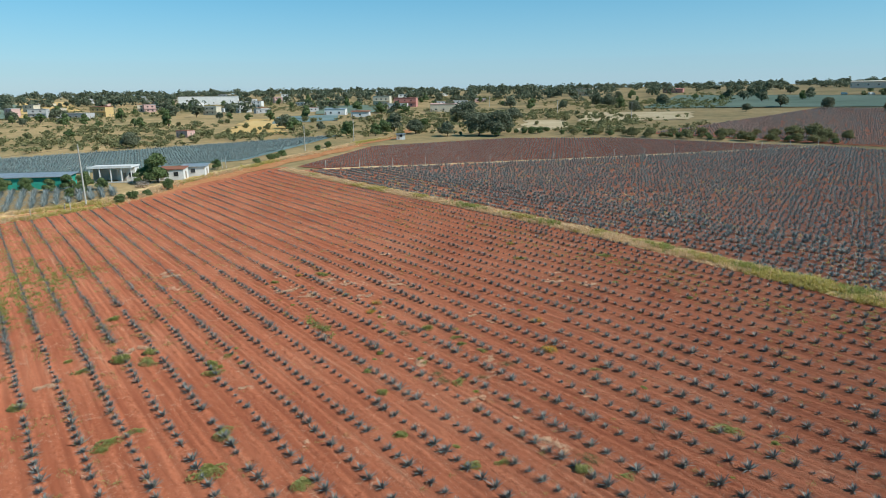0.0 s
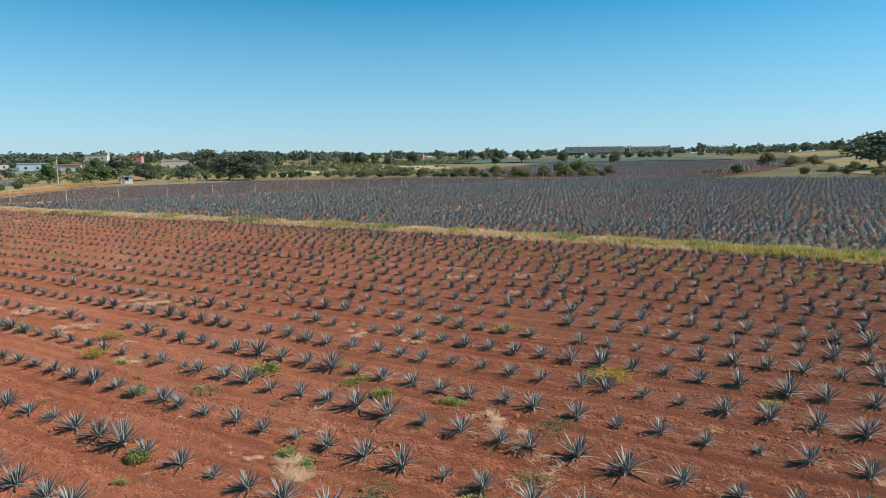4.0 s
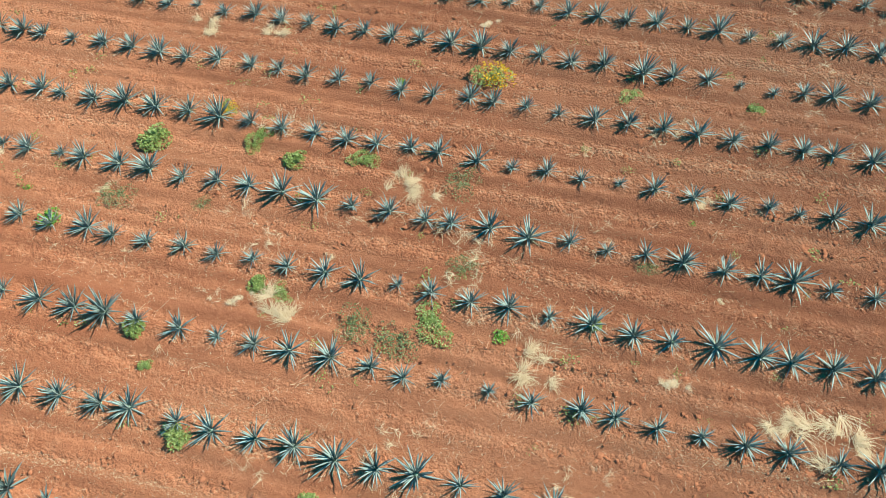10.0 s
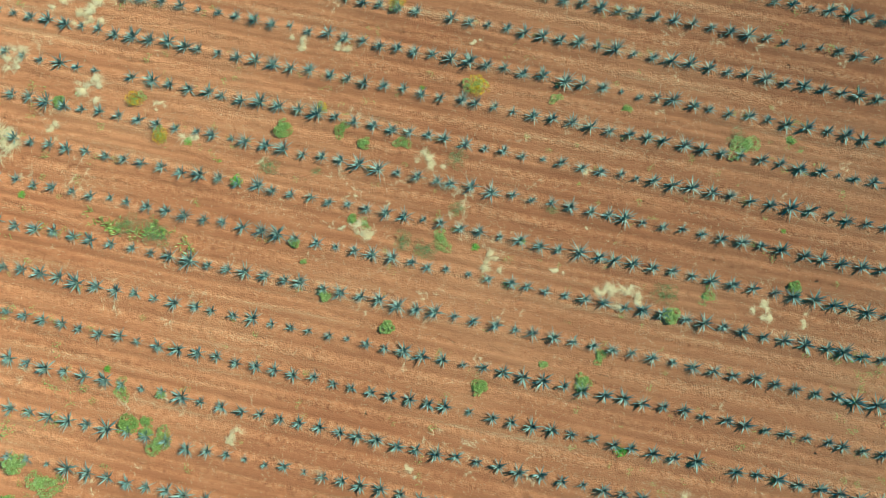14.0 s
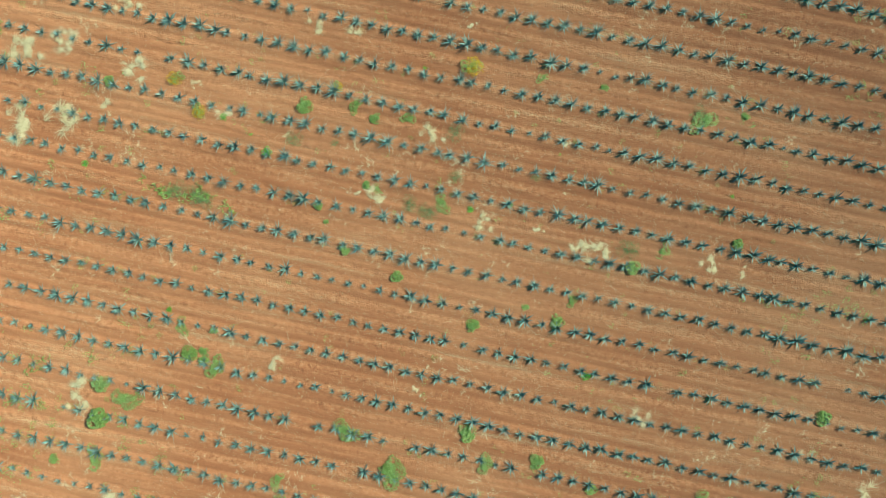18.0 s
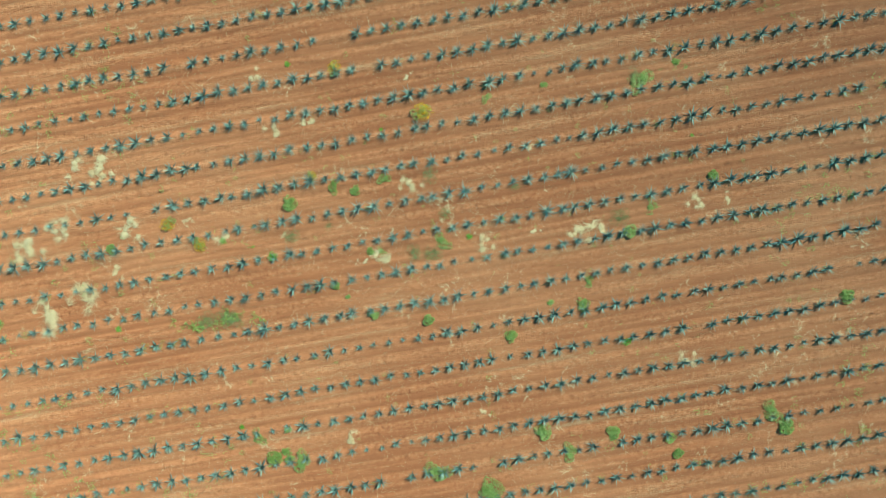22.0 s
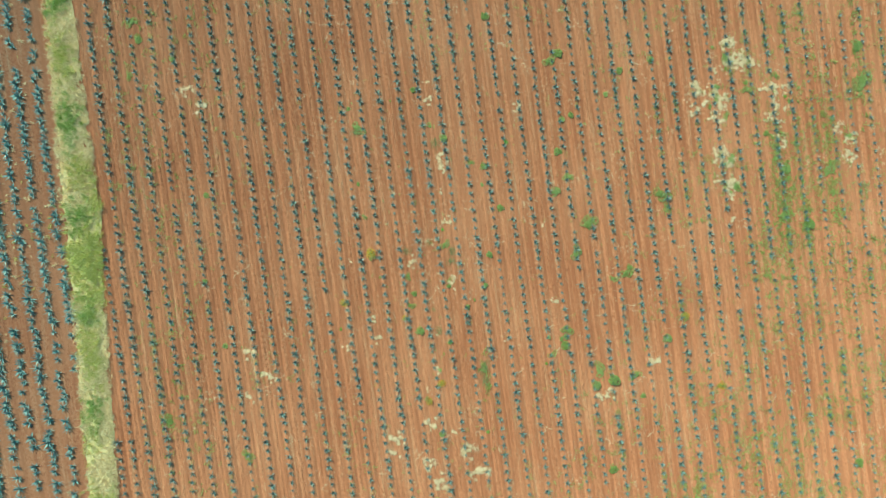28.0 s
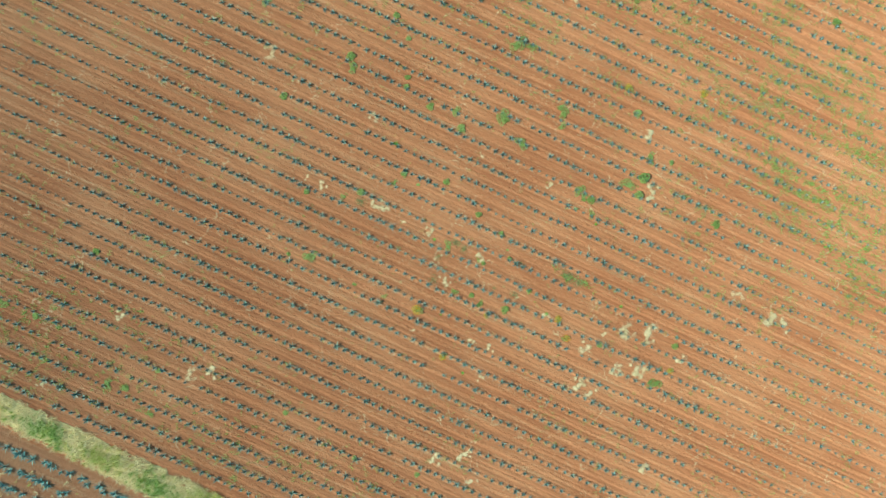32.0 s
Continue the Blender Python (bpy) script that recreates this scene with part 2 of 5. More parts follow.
AGAVE = leafy("blue_agave_leaf", [(0.130, 0.134, 0.119), (0.218, 0.220, 0.198), (0.361, 0.357, 0.323), (0.319, 0.302, 0.235)], 0.5, 0.38)
AGAVE_FAR = leafy("blue_agave_leaf_joined", [(0.116, 0.120, 0.107), (0.192, 0.194, 0.176), (0.328, 0.324, 0.294), (0.288, 0.276, 0.216)], 0.5, 0.35, per_object=0.0)
AGAVE_OLD = leafy("mature_agave_leaf", [(0.139, 0.172, 0.168), (0.227, 0.270, 0.262), (0.344, 0.391, 0.378), (0.437, 0.420, 0.344)], 0.5, 0.35, per_object=0.0)
CORE = plain("pale_plant_heart", (0.30, 0.36, 0.27), 0.7)
STRAW = leafy("bleached_straw", [(0.718, 0.451, 0.259), (0.884, 0.600, 0.384), (0.950, 0.701, 0.490)], 0.8, 0.2, 0.25)
WEED = leafy("green_weed_leaf", [(0.25, 0.27, 0.065), (0.37, 0.375, 0.105), (0.50, 0.47, 0.165), (0.63, 0.55, 0.28)], 0.65, 0.25, 0.45)
GREEN_GRASS = leafy("green_field_grass", [(0.24, 0.29, 0.055), (0.35, 0.39, 0.085), (0.47, 0.47, 0.15), (0.60, 0.54, 0.25)], 0.7, 0.2, 0.4, 0.0)
WEED_LIME = leafy("lime_green_leaf", [(0.16, 0.26, 0.03), (0.25, 0.38, 0.05), (0.36, 0.46, 0.09)], 0.6, 0.25, 0.3)
WEED_DRY = leafy("half_dry_weed", [(0.13, 0.15, 0.05), (0.24, 0.22, 0.09), (0.36, 0.30, 0.15)], 0.75, 0.2, 0.2)
GRASS = leafy("verge_grass", [(0.40, 0.37, 0.07), (0.58, 0.49, 0.12), (0.72, 0.57, 0.20), (0.84, 0.65, 0.36)], 0.75, 0.2, 0.35, 0.0)
STRIP_STRAW = leafy("cream_strip_grass", [(0.72, 0.49, 0.25), (0.88, 0.645, 0.38), (0.95, 0.75, 0.50)], 0.8, 0.2, 0.35, 0.0)
FLOWER = leafy("orange_yellow_petals", [(0.62, 0.24, 0.01), (0.75, 0.36, 0.01), (0.80, 0.46, 0.03)], 0.6, 0.2, 0.2)
BARK = plain("tree_bark", (0.12, 0.09, 0.065), 0.95, 0.4, 3.0, 0.6)
# haze over the distant trees is put into these colours, lightening the foliage
TREE_DARK = leafy("hazed_dark_oak_foliage", [(0.101, 0.128, 0.080), (0.155, 0.180, 0.112), (0.225, 0.240, 0.152), (0.326, 0.323, 0.216)], 0.7, 0.2, 0.38)
TREE_GREEN = leafy("hazed_green_tree_foliage", [(0.087, 0.126, 0.045), (0.131, 0.182, 0.063), (0.189, 0.245, 0.090), (0.275, 0.308, 0.143)], 0.6, 0.3, 0.3)
TREE_OLIVE = leafy("hazed_olive_bush_foliage", [(0.138, 0.156, 0.065), (0.225, 0.225, 0.098), (0.312, 0.294, 0.137), (0.438, 0.375, 0.208)], 0.7, 0.2, 0.35)
CONCRETE = plain("weathered_concrete", (0.52, 0.49, 0.44), 0.85, 0.25, 2.0)
WHITE_WALL = plain("white_rendered_wall", (0.76, 0.74, 0.70), 0.85, 0.18, 0.8)
WOOD = plain("grey_weathered_wood", (0.36, 0.30, 0.24), 0.9, 0.35, 5.0, 0.4)
WIRE = plain("dark_cable", (0.05, 0.05, 0.05), 0.5)
GLASS = plain("dark_window_glass", (0.03, 0.035, 0.04), 0.1, 0.1, spec=0.6)
TIN = plain("corrugated_tin", (0.55, 0.55, 0.54), 0.45, 0.3, 1.0, 0.2, metal=0.6)
RUST = plain("rusty_roof", (0.34, 0.14, 0.08), 0.85, 0.4, 1.5)
STONE = plain("pale_stone", (0.40, 0.27, 0.18), 0.9, 0.3, 4.0, 0.5)
DRY_LEAF = leafy("dry_agave_leaf", [(0.26, 0.17, 0.10), (0.40, 0.29, 0.18), (0.50, 0.40, 0.27)], 0.8, 0.2)


# ---------------- mesh building ----------------
class Build:
    """Gathers simple solids into one mesh."""

    def __init__(self):
        self.v, self.f = [], []

    def add(self, verts, faces, m=None):
        base = len(self.v)
        self.v += [tuple(m @ Vector(p)) if m else tuple(p) for p in verts]
        self.f += [tuple(base + k for k in face) for face in faces]
        return self

    def box(self, x0, y0, z0, x1, y1, z1, bevel=0.0, m=None):
        bm = bmesh.new()
        bmesh.ops.create_cube(bm, size=1, matrix=Matrix.Translation(((x0 + x1) / 2, (y0 + y1) / 2, (z0 + z1) / 2)) @ Matrix.Diagonal((x1 - x0, y1 - y0, z1 - z0, 1)))
        if bevel:
            bmesh.ops.bevel(bm, geom=bm.edges[:], offset=bevel, segments=1, affect="EDGES")
        bm.verts.index_update()
        self.add([p.co for p in bm.verts], [[p.index for p in face.verts] for face in bm.faces], m)
        bm.free()
        return self

    def tube(self, points, radii, sides=7):
        """A tapered limb through points."""
        base = len(self.v)
        pts = [Vector(p) for p in points]
        for k, p in enumerate(pts):
            ahead = (pts[min(k + 1, len(pts) - 1)] - pts[max(k - 1, 0)]).normalized()
            side = ahead.orthogonal().normalized()
            up = ahead.cross(side)
            for s in range(sides):
                a = 2 * math.pi * s / sides
                self.v.append(tuple(p + (side * math.cos(a) + up * math.sin(a)) * radii[k]))
        for k in range(len(pts) - 1):
            for s in range(sides):
                t = (s + 1) % sides
                self.f.append((base + k * sides + s, base + k * sides + t, base + (k + 1) * sides + t, base + (k + 1) * sides + s))
        self.f.append(tuple(base + s for s in reversed(range(sides))))
        self.f.append(tuple(base + (len(pts) - 1) * sides + s for s in range(sides)))
        return self

    def mesh(self, name, mat, smooth_faces=False):
        me = bpy.data.meshes.new(name)
        me.from_pydata(self.v, [], self.f)
        me.materials.append(mat)
        if smooth_faces:
            me.polygons.foreach_set("use_smooth", [True] * len(me.polygons))
        return me


def np_mesh(name, verts, faces, mat, smooth_faces=False):
    """A mesh from arrays: verts (n, 3), faces (k, 3 or 4)."""
    me = bpy.data.meshes.new(name)
    verts, faces = np.ascontiguousarray(verts, np.float32), np.ascontiguousarray(faces, np.int32)
    k, n = faces.shape
    me.vertices.add(len(verts))
    me.vertices.foreach_set("co", verts.ravel())
    me.loops.add(k * n)
    me.loops.foreach_set("vertex_index", faces.ravel())
    me.polygons.add(k)
    me.polygons.foreach_set("loop_start", np.arange(0, k * n, n, dtype=np.int32))
    me.materials.append(mat)
    me.update(calc_edges=True)
    if smooth_faces:
        me.polygons.foreach_set("use_smooth", np.ones(k, bool))
    return me


def part(name, built, mat, parent, label="", at=None):
    """Links a mesh as one part under a thing."""
    me = built.mesh(name, mat) if isinstance(built, Build) else built
    ob = new(name, me)
    ob.parent = parent
    if at is not None:
        ob.matrix_basis = at
    if label:
        tagged(ob, label=label)
    return ob


def thing(name, m, label, category, group="", kind=""):
    ob = new(name)
    ob.empty_display_size = 0.2
    ob.matrix_basis = m
    return tagged(ob, label, category, group, kind)


rng = np.random.default_rng(7)


def inside(px, py, poly):
    """Which points lie in a polygon."""
    hit = np.zeros(len(px), bool)
    for (x0, y0), (x1, y1) in zip(poly, poly[1:] + poly[:1]):
        cross = ((y0 > py) != (y1 > py)) & (px < (x1 - x0) * (py - y0) / (y1 - y0 + 1e-12) + x0)
        hit ^= cross
    return hit


def patch(name, corners, mat, label, category, lift=0.05, step=6.0, ragged=0.0):
    """A sheet of ground cover over the land between four corners, given round the outline."""
    a, b, c, d = [np.array(p, float) for p in corners]
    nu = max(2, int(max(np.linalg.norm(b - a), np.linalg.norm(c - d)) / step))
    nv = max(2, int(max(np.linalg.norm(d - a), np.linalg.norm(c - b)) / step))
    u, v = np.meshgrid(np.linspace(0, 1, nu + 1), np.linspace(0, 1, nv + 1))
    u, v = u.ravel()[:, None], v.ravel()[:, None]
    p = a * (1 - u) * (1 - v) + b * u * (1 - v) + c * u * v + d * (1 - u) * v
    if ragged:
        p = p + np.stack([np.sin(p[:, 1] * 0.31 + 2), np.sin(p[:, 0] * 0.27)], 1) * ragged + np.stack([np.sin(p[:, 1] * 1.3), np.sin(p[:, 0] * 1.1 + 1)], 1) * ragged * 0.5
    z = land(p[:, 0], p[:, 1]) + lift
    i = np.arange((nu + 1) * (nv + 1)).reshape(nv + 1, nu + 1)
    f = np.stack([i[:-1, :-1], i[:-1, 1:], i[1:, 1:], i[1:, :-1]], -1).reshape(-1, 4)
    if np.cross(b - a, d - a) < 0:
        f = f[:, ::-1]
    return tagged(new(name, np_mesh(name, np.c_[p, z], f, mat, True)), label, category, kind="structure")


# ---------------- the land ----------------
g = np.sign(np.linspace(-1, 1, 241)) * (np.abs(np.linspace(-1, 1, 241)) * 900 + np.abs(np.linspace(-1, 1, 241)) ** 6 * 3600)
gx, gy = np.meshgrid(g, g)
gx, gy = gx.ravel(), gy.ravel()
gi = np.arange(241 * 241).reshape(241, 241)
gf = np.stack([gi[:-1, :-1], gi[:-1, 1:], gi[1:, 1:], gi[1:, :-1]], -1).reshape(-1, 4)
tagged(new("ground", np_mesh("ground", np.c_[gx, gy, land(gx, gy) - 0.14], gf, SCRUB, True)), "dry brown scrubland rising to the horizon", "ground", kind="structure")


def field_end(y):
    """The x at which the rows of the young field stop beside the track."""
    return np.interp(y, [-90, -28, -14, 4, 28, 43], [-88, -105, -109, -118, -136, -145])


def furrow(y):
    """Cross-section of the tilled earth: a low bank under each row and wheel marks between."""
    u = (np.asarray(y) / ROW + 0.5) % 1 - 0.5
    bank = 0.07 * np.exp(-(u / 0.09) ** 2)
    marks = 0.03 * np.cos(u * 2 * math.pi * 4) * smooth(0.08, 0.16, np.abs(u))
    return bank + marks


fy = np.arange(-96, 49.4, ROW / 18)
fu = np.r_[np.linspace(0, 0.30, 60, endpoint=False), np.linspace(0.30, 0.78, 330, endpoint=False), np.linspace(0.78, 1, 50)]
UU, YY = np.meshgrid(fu, fy)
X0 = field_end(YY) - 5.0
XX = X0 + (105 - X0) * UU
band = np.abs((YY / ROW + 0.5) % 1 - 0.5)
broken = np.exp(-((band - 0.15) / 0.06) ** 2) + smooth(0.38, 0.45, band)
wob = np.sin(XX * 0.9 + YY * 3.1) * 0.02 + np.sin(XX * 0.23 + np.floor(YY / ROW) * 1.7) * 0.02
ZZ = land(XX, YY) + furrow(YY + 0.08 * np.sin(XX * 0.11 + YY)) + wob + rng.normal(0, 1, XX.shape) * (0.012 + 0.03 * broken)
si = np.arange(XX.size).reshape(XX.shape)
sf = np.stack([si[:-1, :-1], si[:-1, 1:], si[1:, 1:], si[1:, :-1]], -1).reshape(-1, 4)
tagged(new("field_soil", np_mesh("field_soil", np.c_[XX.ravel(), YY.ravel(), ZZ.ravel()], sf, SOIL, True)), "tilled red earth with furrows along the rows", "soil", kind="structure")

STRIP_X = (-146, -90, -60, -40, -29, -7, 0, 10, 25, 42, 110)
STRIP_NEAR = (45.0, 46.6, 48.0, 48.4, 48.3, 46.7, 46.2, 45.2, 45.1, 44.9, 44.6)
STRIP_FAR = (48.2, 49.8, 51.3, 51.8, 51.9, 50.8, 50.2, 50.0, 49.1, 48.5, 48.0)


def strip_y(x, v):
    """Across the grass strip: v = 0 at the edge of the young field, 1 at that of the old one."""
    near, far = np.interp(x, STRIP_X, STRIP_NEAR), np.interp(x, STRIP_X, STRIP_FAR)
    return near + (far - near) * v


patch("mature_field_soil", [(-142, 48.0), (110, 48.0), (110, 165), (-58, 200)], SOIL_OLD, "red earth between mature agave rows", "soil", 0.0, 5)
qx_, qv_ = np.meshgrid(np.arange(-146, 110.1, 0.8), np.linspace(0, 1, 7))
qy_ = strip_y(qx_, qv_) + (0.14 * np.sin(qx_ * 1.3) + 0.12 * np.sin(qx_ * 0.47 + 1)) * np.abs(2 * qv_ - 1)
qi_ = np.arange(qx_.size).reshape(qx_.shape)
qf_ = np.stack([qi_[:-1, :-1], qi_[:-1, 1:], qi_[1:, 1:], qi_[1:, :-1]], -1).reshape(-1, 4)
qz_ = land(qx_, qy_) + 0.02 + 0.16 * np.sin(np.pi * qv_) + rng.normal(0, 0.03, qx_.shape)
tagged(new("grass_strip_ground", np_mesh("grass_strip_ground", np.c_[qx_.ravel(), qy_.ravel(), qz_.ravel()], qf_, VERGE, True)), "dry straw and green grass bank between two fields", "grass", kind="structure")
patch("far_field_soil", [(-148.7, 52.3), (-138.7, 56.0), (-60.7, 197.1), (-131.7, 187.1)], SOIL_FAR, "dark red earth of a neighbouring field", "soil", 0.02, 5)
patch("far_field_end_soil", [(-148.7, 52.3), (-131.7, 187.1), (-168.1, 158.1), (-185.1, 100.4)], SOIL_FAR, "dark red earth where a neighbouring field ends", "soil", 0.02, 5)
patch("fence_grass", [(-139.2, 56.0), (-136.7, 55.0), (-58.2, 196.1), (-61.7, 198.1)], VERGE, "pale dry grass below the fence", "grass", 0.06, 3, 0.4)
patch("upper_field_soil", [(-136.7, 208.0), (-20.1, 205.0), (25.8, 429.6), (-149.3, 399.3)], SOIL_OLD, "dark earth of an agave field on the slope", "soil", 0.04, 10)


def ribbon(name, line, width, mat, label, category, lift=0.05, step=3.0, ragged=0.4):
    """A strip of ground along a line: a track or a verge."""
    pts = [Vector(p) for p in line]
    out = []
    for a, b in zip(pts, pts[1:]):
        n = max(1, int((b - a).length / step))
        out += [a.lerp(b, k / n) for k in range(n)]
    out.append(pts[-1])
    v = []
    for k, p in enumerate(out):
        ahead = (out[min(k + 3, len(out) - 1)] - out[max(k - 3, 0)]).normalized()
        side = Vector((-ahead.y, ahead.x))
        for s in (-1, -0.5, 0, 0.5, 1):
            w = width / 2 * s + (ragged * math.sin(k * 0.9 + s * 7) * abs(s))
            q = p + side * w
            v.append((q.x, q.y, lz(q.x, q.y) + lift + 0.03 * (1 - abs(s))))
    f = [(k * 5 + s + 1, k * 5 + s, k * 5 + s + 5, k * 5 + s + 6) for k in range(len(out) - 1) for s in range(4)]
    return tagged(new(name, np_mesh(name, np.array(v), np.array(f), mat, True)), label, category, kind="structure")


TRACK = [(-95.0, -100.0), (-113.0, -26.4), (-113.9, -16.6), (-118.7, -5.6), (-132.4, 9.6), (-147.0, 28.6), (-165.6, 54.7), (-179.3, 77.6), (-196.1, 101.6), (-208.9, 127.5), (-259.4, 173.0)]
ribbon("dirt_track", TRACK, 4.6, ROAD, "packed orange dirt track past the fields", "road", 0.03)
ribbon("track_shoulder", [(x + 4.2, y - 2.4) for x, y in TRACK[3:9]], 6.5, ROAD, "loose orange earth beside the dirt track", "road", 0.02, 3.0, 0.8)
ribbon("track_verge", [(x + 3.6, y - 2.0) for x, y in TRACK[:5]], 2.6, VERGE, "dry grass verge beside the dirt track", "grass", 0.02)
ribbon("outer_verge", [(x - 5, y + 2.6) for x, y in TRACK[:-1]], 7.5, VERGE, "straw-coloured verge along the dirt track", "grass", 0.015)


# ---------------- agave plants ----------------
def leaf_arrays(length, width, rise, bend, n=4, thick=0.0):
    """One sword-shaped leaf along +x that rises at an angle and bends: rows of left edge, keel, right edge and, with thickness, back."""
    s = np.linspace(0, 1, n + 1)
    ang = rise + bend * s
    step = length / n
    x = np.r_[0, np.cumsum(np.cos((ang[1:] + ang[:-1]) / 2) * step)]
    z = np.r_[0, np.cumsum(np.sin((ang[1:] + ang[:-1]) / 2) * step)]
    w = width * np.clip(0.62 + 1.1 * s - 1.7 * s ** 2, 0.02, None) * np.where(s > 0.97, 0.06, 1)
    up = np.stack([-np.sin(ang), np.zeros(n + 1), np.cos(ang)], -1)
    mid = np.stack([x, 0 * x, z], -1)
    side = np.array([0, 1.0, 0])
    rows = [mid + side * w[:, None] * 0.5 + up * w[:, None] * 0.22, mid, mid - side * w[:, None] * 0.5 + up * w[:, None] * 0.22]
    if thick:
        rows.append(mid - up * (thick * (1 - 0.8 * s))[:, None])
    c = len(rows)
    v = np.stack(rows, 1).reshape(-1, 3)
    f = []
    for k in range(n):
        for j in range(c if thick else 2):
            a, b = k * c + j, k * c + (j + 1) % c
            f.append((a, b, b + c, a + c))
    return v, np.array(f)


def leaf_plan(count, size, r):
    """Golden-angle whorl: inner leaves upright, outer ones lower and longer."""
    out = []
    for k in range(count):
        u = (k + 0.5) / count
        rise = radians(86 - 74 * u ** 1.05 + r.normal(0, 8))
        length = size * (0.62 + 0.42 * u - 0.3 * max(0, u - 0.7)) * r.uniform(0.78, 1.15)
        out.append((k * 2.39996 + r.normal(0, 0.24), rise, length, size * r.uniform(0.078, 0.1), radians(r.uniform(-24, 10)) * u))
    return out


def agave_thing(r, count, size, split):
    """A young agave: a pale heart and sword leaves, each with a dark spine at its tip."""
    root = thing("agave_plant", Matrix(), "young blue-green agave in a red earth row", "agave", "young agave plants")
    b = Build()
    b.tube([(0, 0, -0.06), (0, 0, 0.05), (0, 0, 0.16), (0, 0, 0.26)], [size * 0.11, size * 0.12, size * 0.075, size * 0.02], 8)
    part("heart", b, CORE, root, "pale green heart")
    vs, fs, base = [], [], 0
    for turn, rise, length, width, bend in leaf_plan(count, size, r):
        v, f = leaf_arrays(length, width, rise, bend, 4, width * 0.16)
        m = Matrix.Translation((0.05 * size * math.cos(turn), 0.05 * size * math.sin(turn), 0.03 + 0.05 * size)) @ Matrix.Rotation(turn, 4, "Z")
        if split:
            part("leaf", np_mesh("leaf", v, f, AGAVE, True), AGAVE, root, at=m)
        else:
            rot = np.array(m.to_3x3())
            vs.append(v @ rot.T + np.array(m.translation))
            fs.append(f + base)
            base += len(v)
    for k in range(5 if split else 2):
        a = r.uniform(0, 2 * math.pi)
        v, f = leaf_arrays(size * r.uniform(0.35, 0.6), size * 0.05, radians(r.uniform(4, 22)), radians(r.uniform(-35, -5)), 3, size * 0.006)
        part("dry_leaf", np_mesh("dry_leaf", v, f, DRY_LEAF, True), DRY_LEAF, root, "withered tan basal leaf", at=Matrix.Translation((0.06 * math.cos(a), 0.06 * math.sin(a), 0.045)) @ Matrix.Rotation(a, 4, "Z"))
    if not split:
        part("leaf_rosette", np_mesh("leaf_rosette", np.concatenate(vs), np.concatenate(fs), AGAVE, True), AGAVE, root)
    return root


def rosette_arrays(r, count, size, n, broad=1.1):
    """A whole plant as arrays, for the joined rows."""
    vs, fs, base = [], [], 0
    for turn, rise, length, width, bend in leaf_plan(count, size, r):
        v, f = leaf_arrays(length, width * broad, rise, bend, n)
        c, s = math.cos(turn), math.sin(turn)
        v = v @ np.array([[c, -s, 0], [s, c, 0], [0, 0, 1]]).T + [0.05 * size * c, 0.05 * size * s, 0.05]
        vs.append(v)
        fs.append(f + base)
        base += len(v)
    return np.concatenate(vs), np.concatenate(fs)


def scatter(name, xyz, sizes, variants, mat, r, smooth_faces=True):
    """Joins many copies of a few small models into one mesh."""
    pick = r.integers(0, len(variants), len(xyz))
    turn = r.uniform(0, 2 * math.pi, len(xyz))
    vs, fs, base = [], [], 0
    for k, (v, f) in enumerate(variants):
        who = np.nonzero(pick == k)[0]
        if not len(who):
            continue
        c, s = np.cos(turn[who]), np.sin(turn[who])
        x = v[None, :, 0] * c[:, None] - v[None, :, 1] * s[:, None]
        y = v[None, :, 0] * s[:, None] + v[None, :, 1] * c[:, None]
        z = np.repeat(v[None, :, 2], len(who), 0)
        p = np.stack([x, y, z], -1) * sizes[who][:, None, None] + xyz[who][:, None, :]
        vs.append(p.reshape(-1, 3))
        fs.append((f[None] + (np.arange(len(who)) * len(v))[:, None, None]).reshape(-1, f.shape[1]) + base)
        base += len(who) * len(v)
    return new(name, np_mesh(name, np.concatenate(vs), np.concatenate(fs), mat, smooth_faces))


r_main = np.random.default_rng(21)
NEAR = (-17.5, 17.5, -6.9, 19.0)     # the plants that are things of their own
SPLIT = (-9.0, 9.5, -6.9, 6.0)       # those whose leaves are parts as well
near_spots, far_spots = [], []
PLANTED = {}    # where the plants of the middle rows stand along their rows
PLANTED[3] = (-21.13, -19.96, -19.05, -17.73, -16.41, -15.21, -14.02, -12.84, -11.59, -10.20, -9.07, -7.95, -6.66, -5.41, -4.20, -2.96, -1.58, -0.68, 0.55, 1.76, 3.08, 4.31, 5.56, 6.76, 7.98, 9.24, 10.41, 11.43, 12.74, 13.90, 15.14, 16.28, 17.61, 18.79, 20.00, 21.32, 22.38, 23.41)
PLANTED[4] = (-1.63, -0.49, 0.69, 1.91, 3.18, 4.67, 5.80, 7.09, 8.28, 9.49, 10.58, 11.63, 12.92, 13.95, 15.18, 16.48, 17.65, 18.84, 20.11, 21.41, 22.59)
PLANTED[2] = (-28.99, -27.66, -26.50, -25.31, -22.81, -21.45, -20.24, -18.95, -17.64, -16.76, -15.44, -14.24, -12.98, -11.69, -10.46, -9.24, -8.01, -6.75, -5.54, -4.45, -3.20, -2.20, -0.77, 0.47, 1.66, 2.89, 4.22, 5.39, 6.69, 7.88, 9.17, 10.14, 11.22, 12.40, 13.62, 14.89, 16.06, 17.30, 18.55, 19.77, 20.97, 22.20, 23.28)
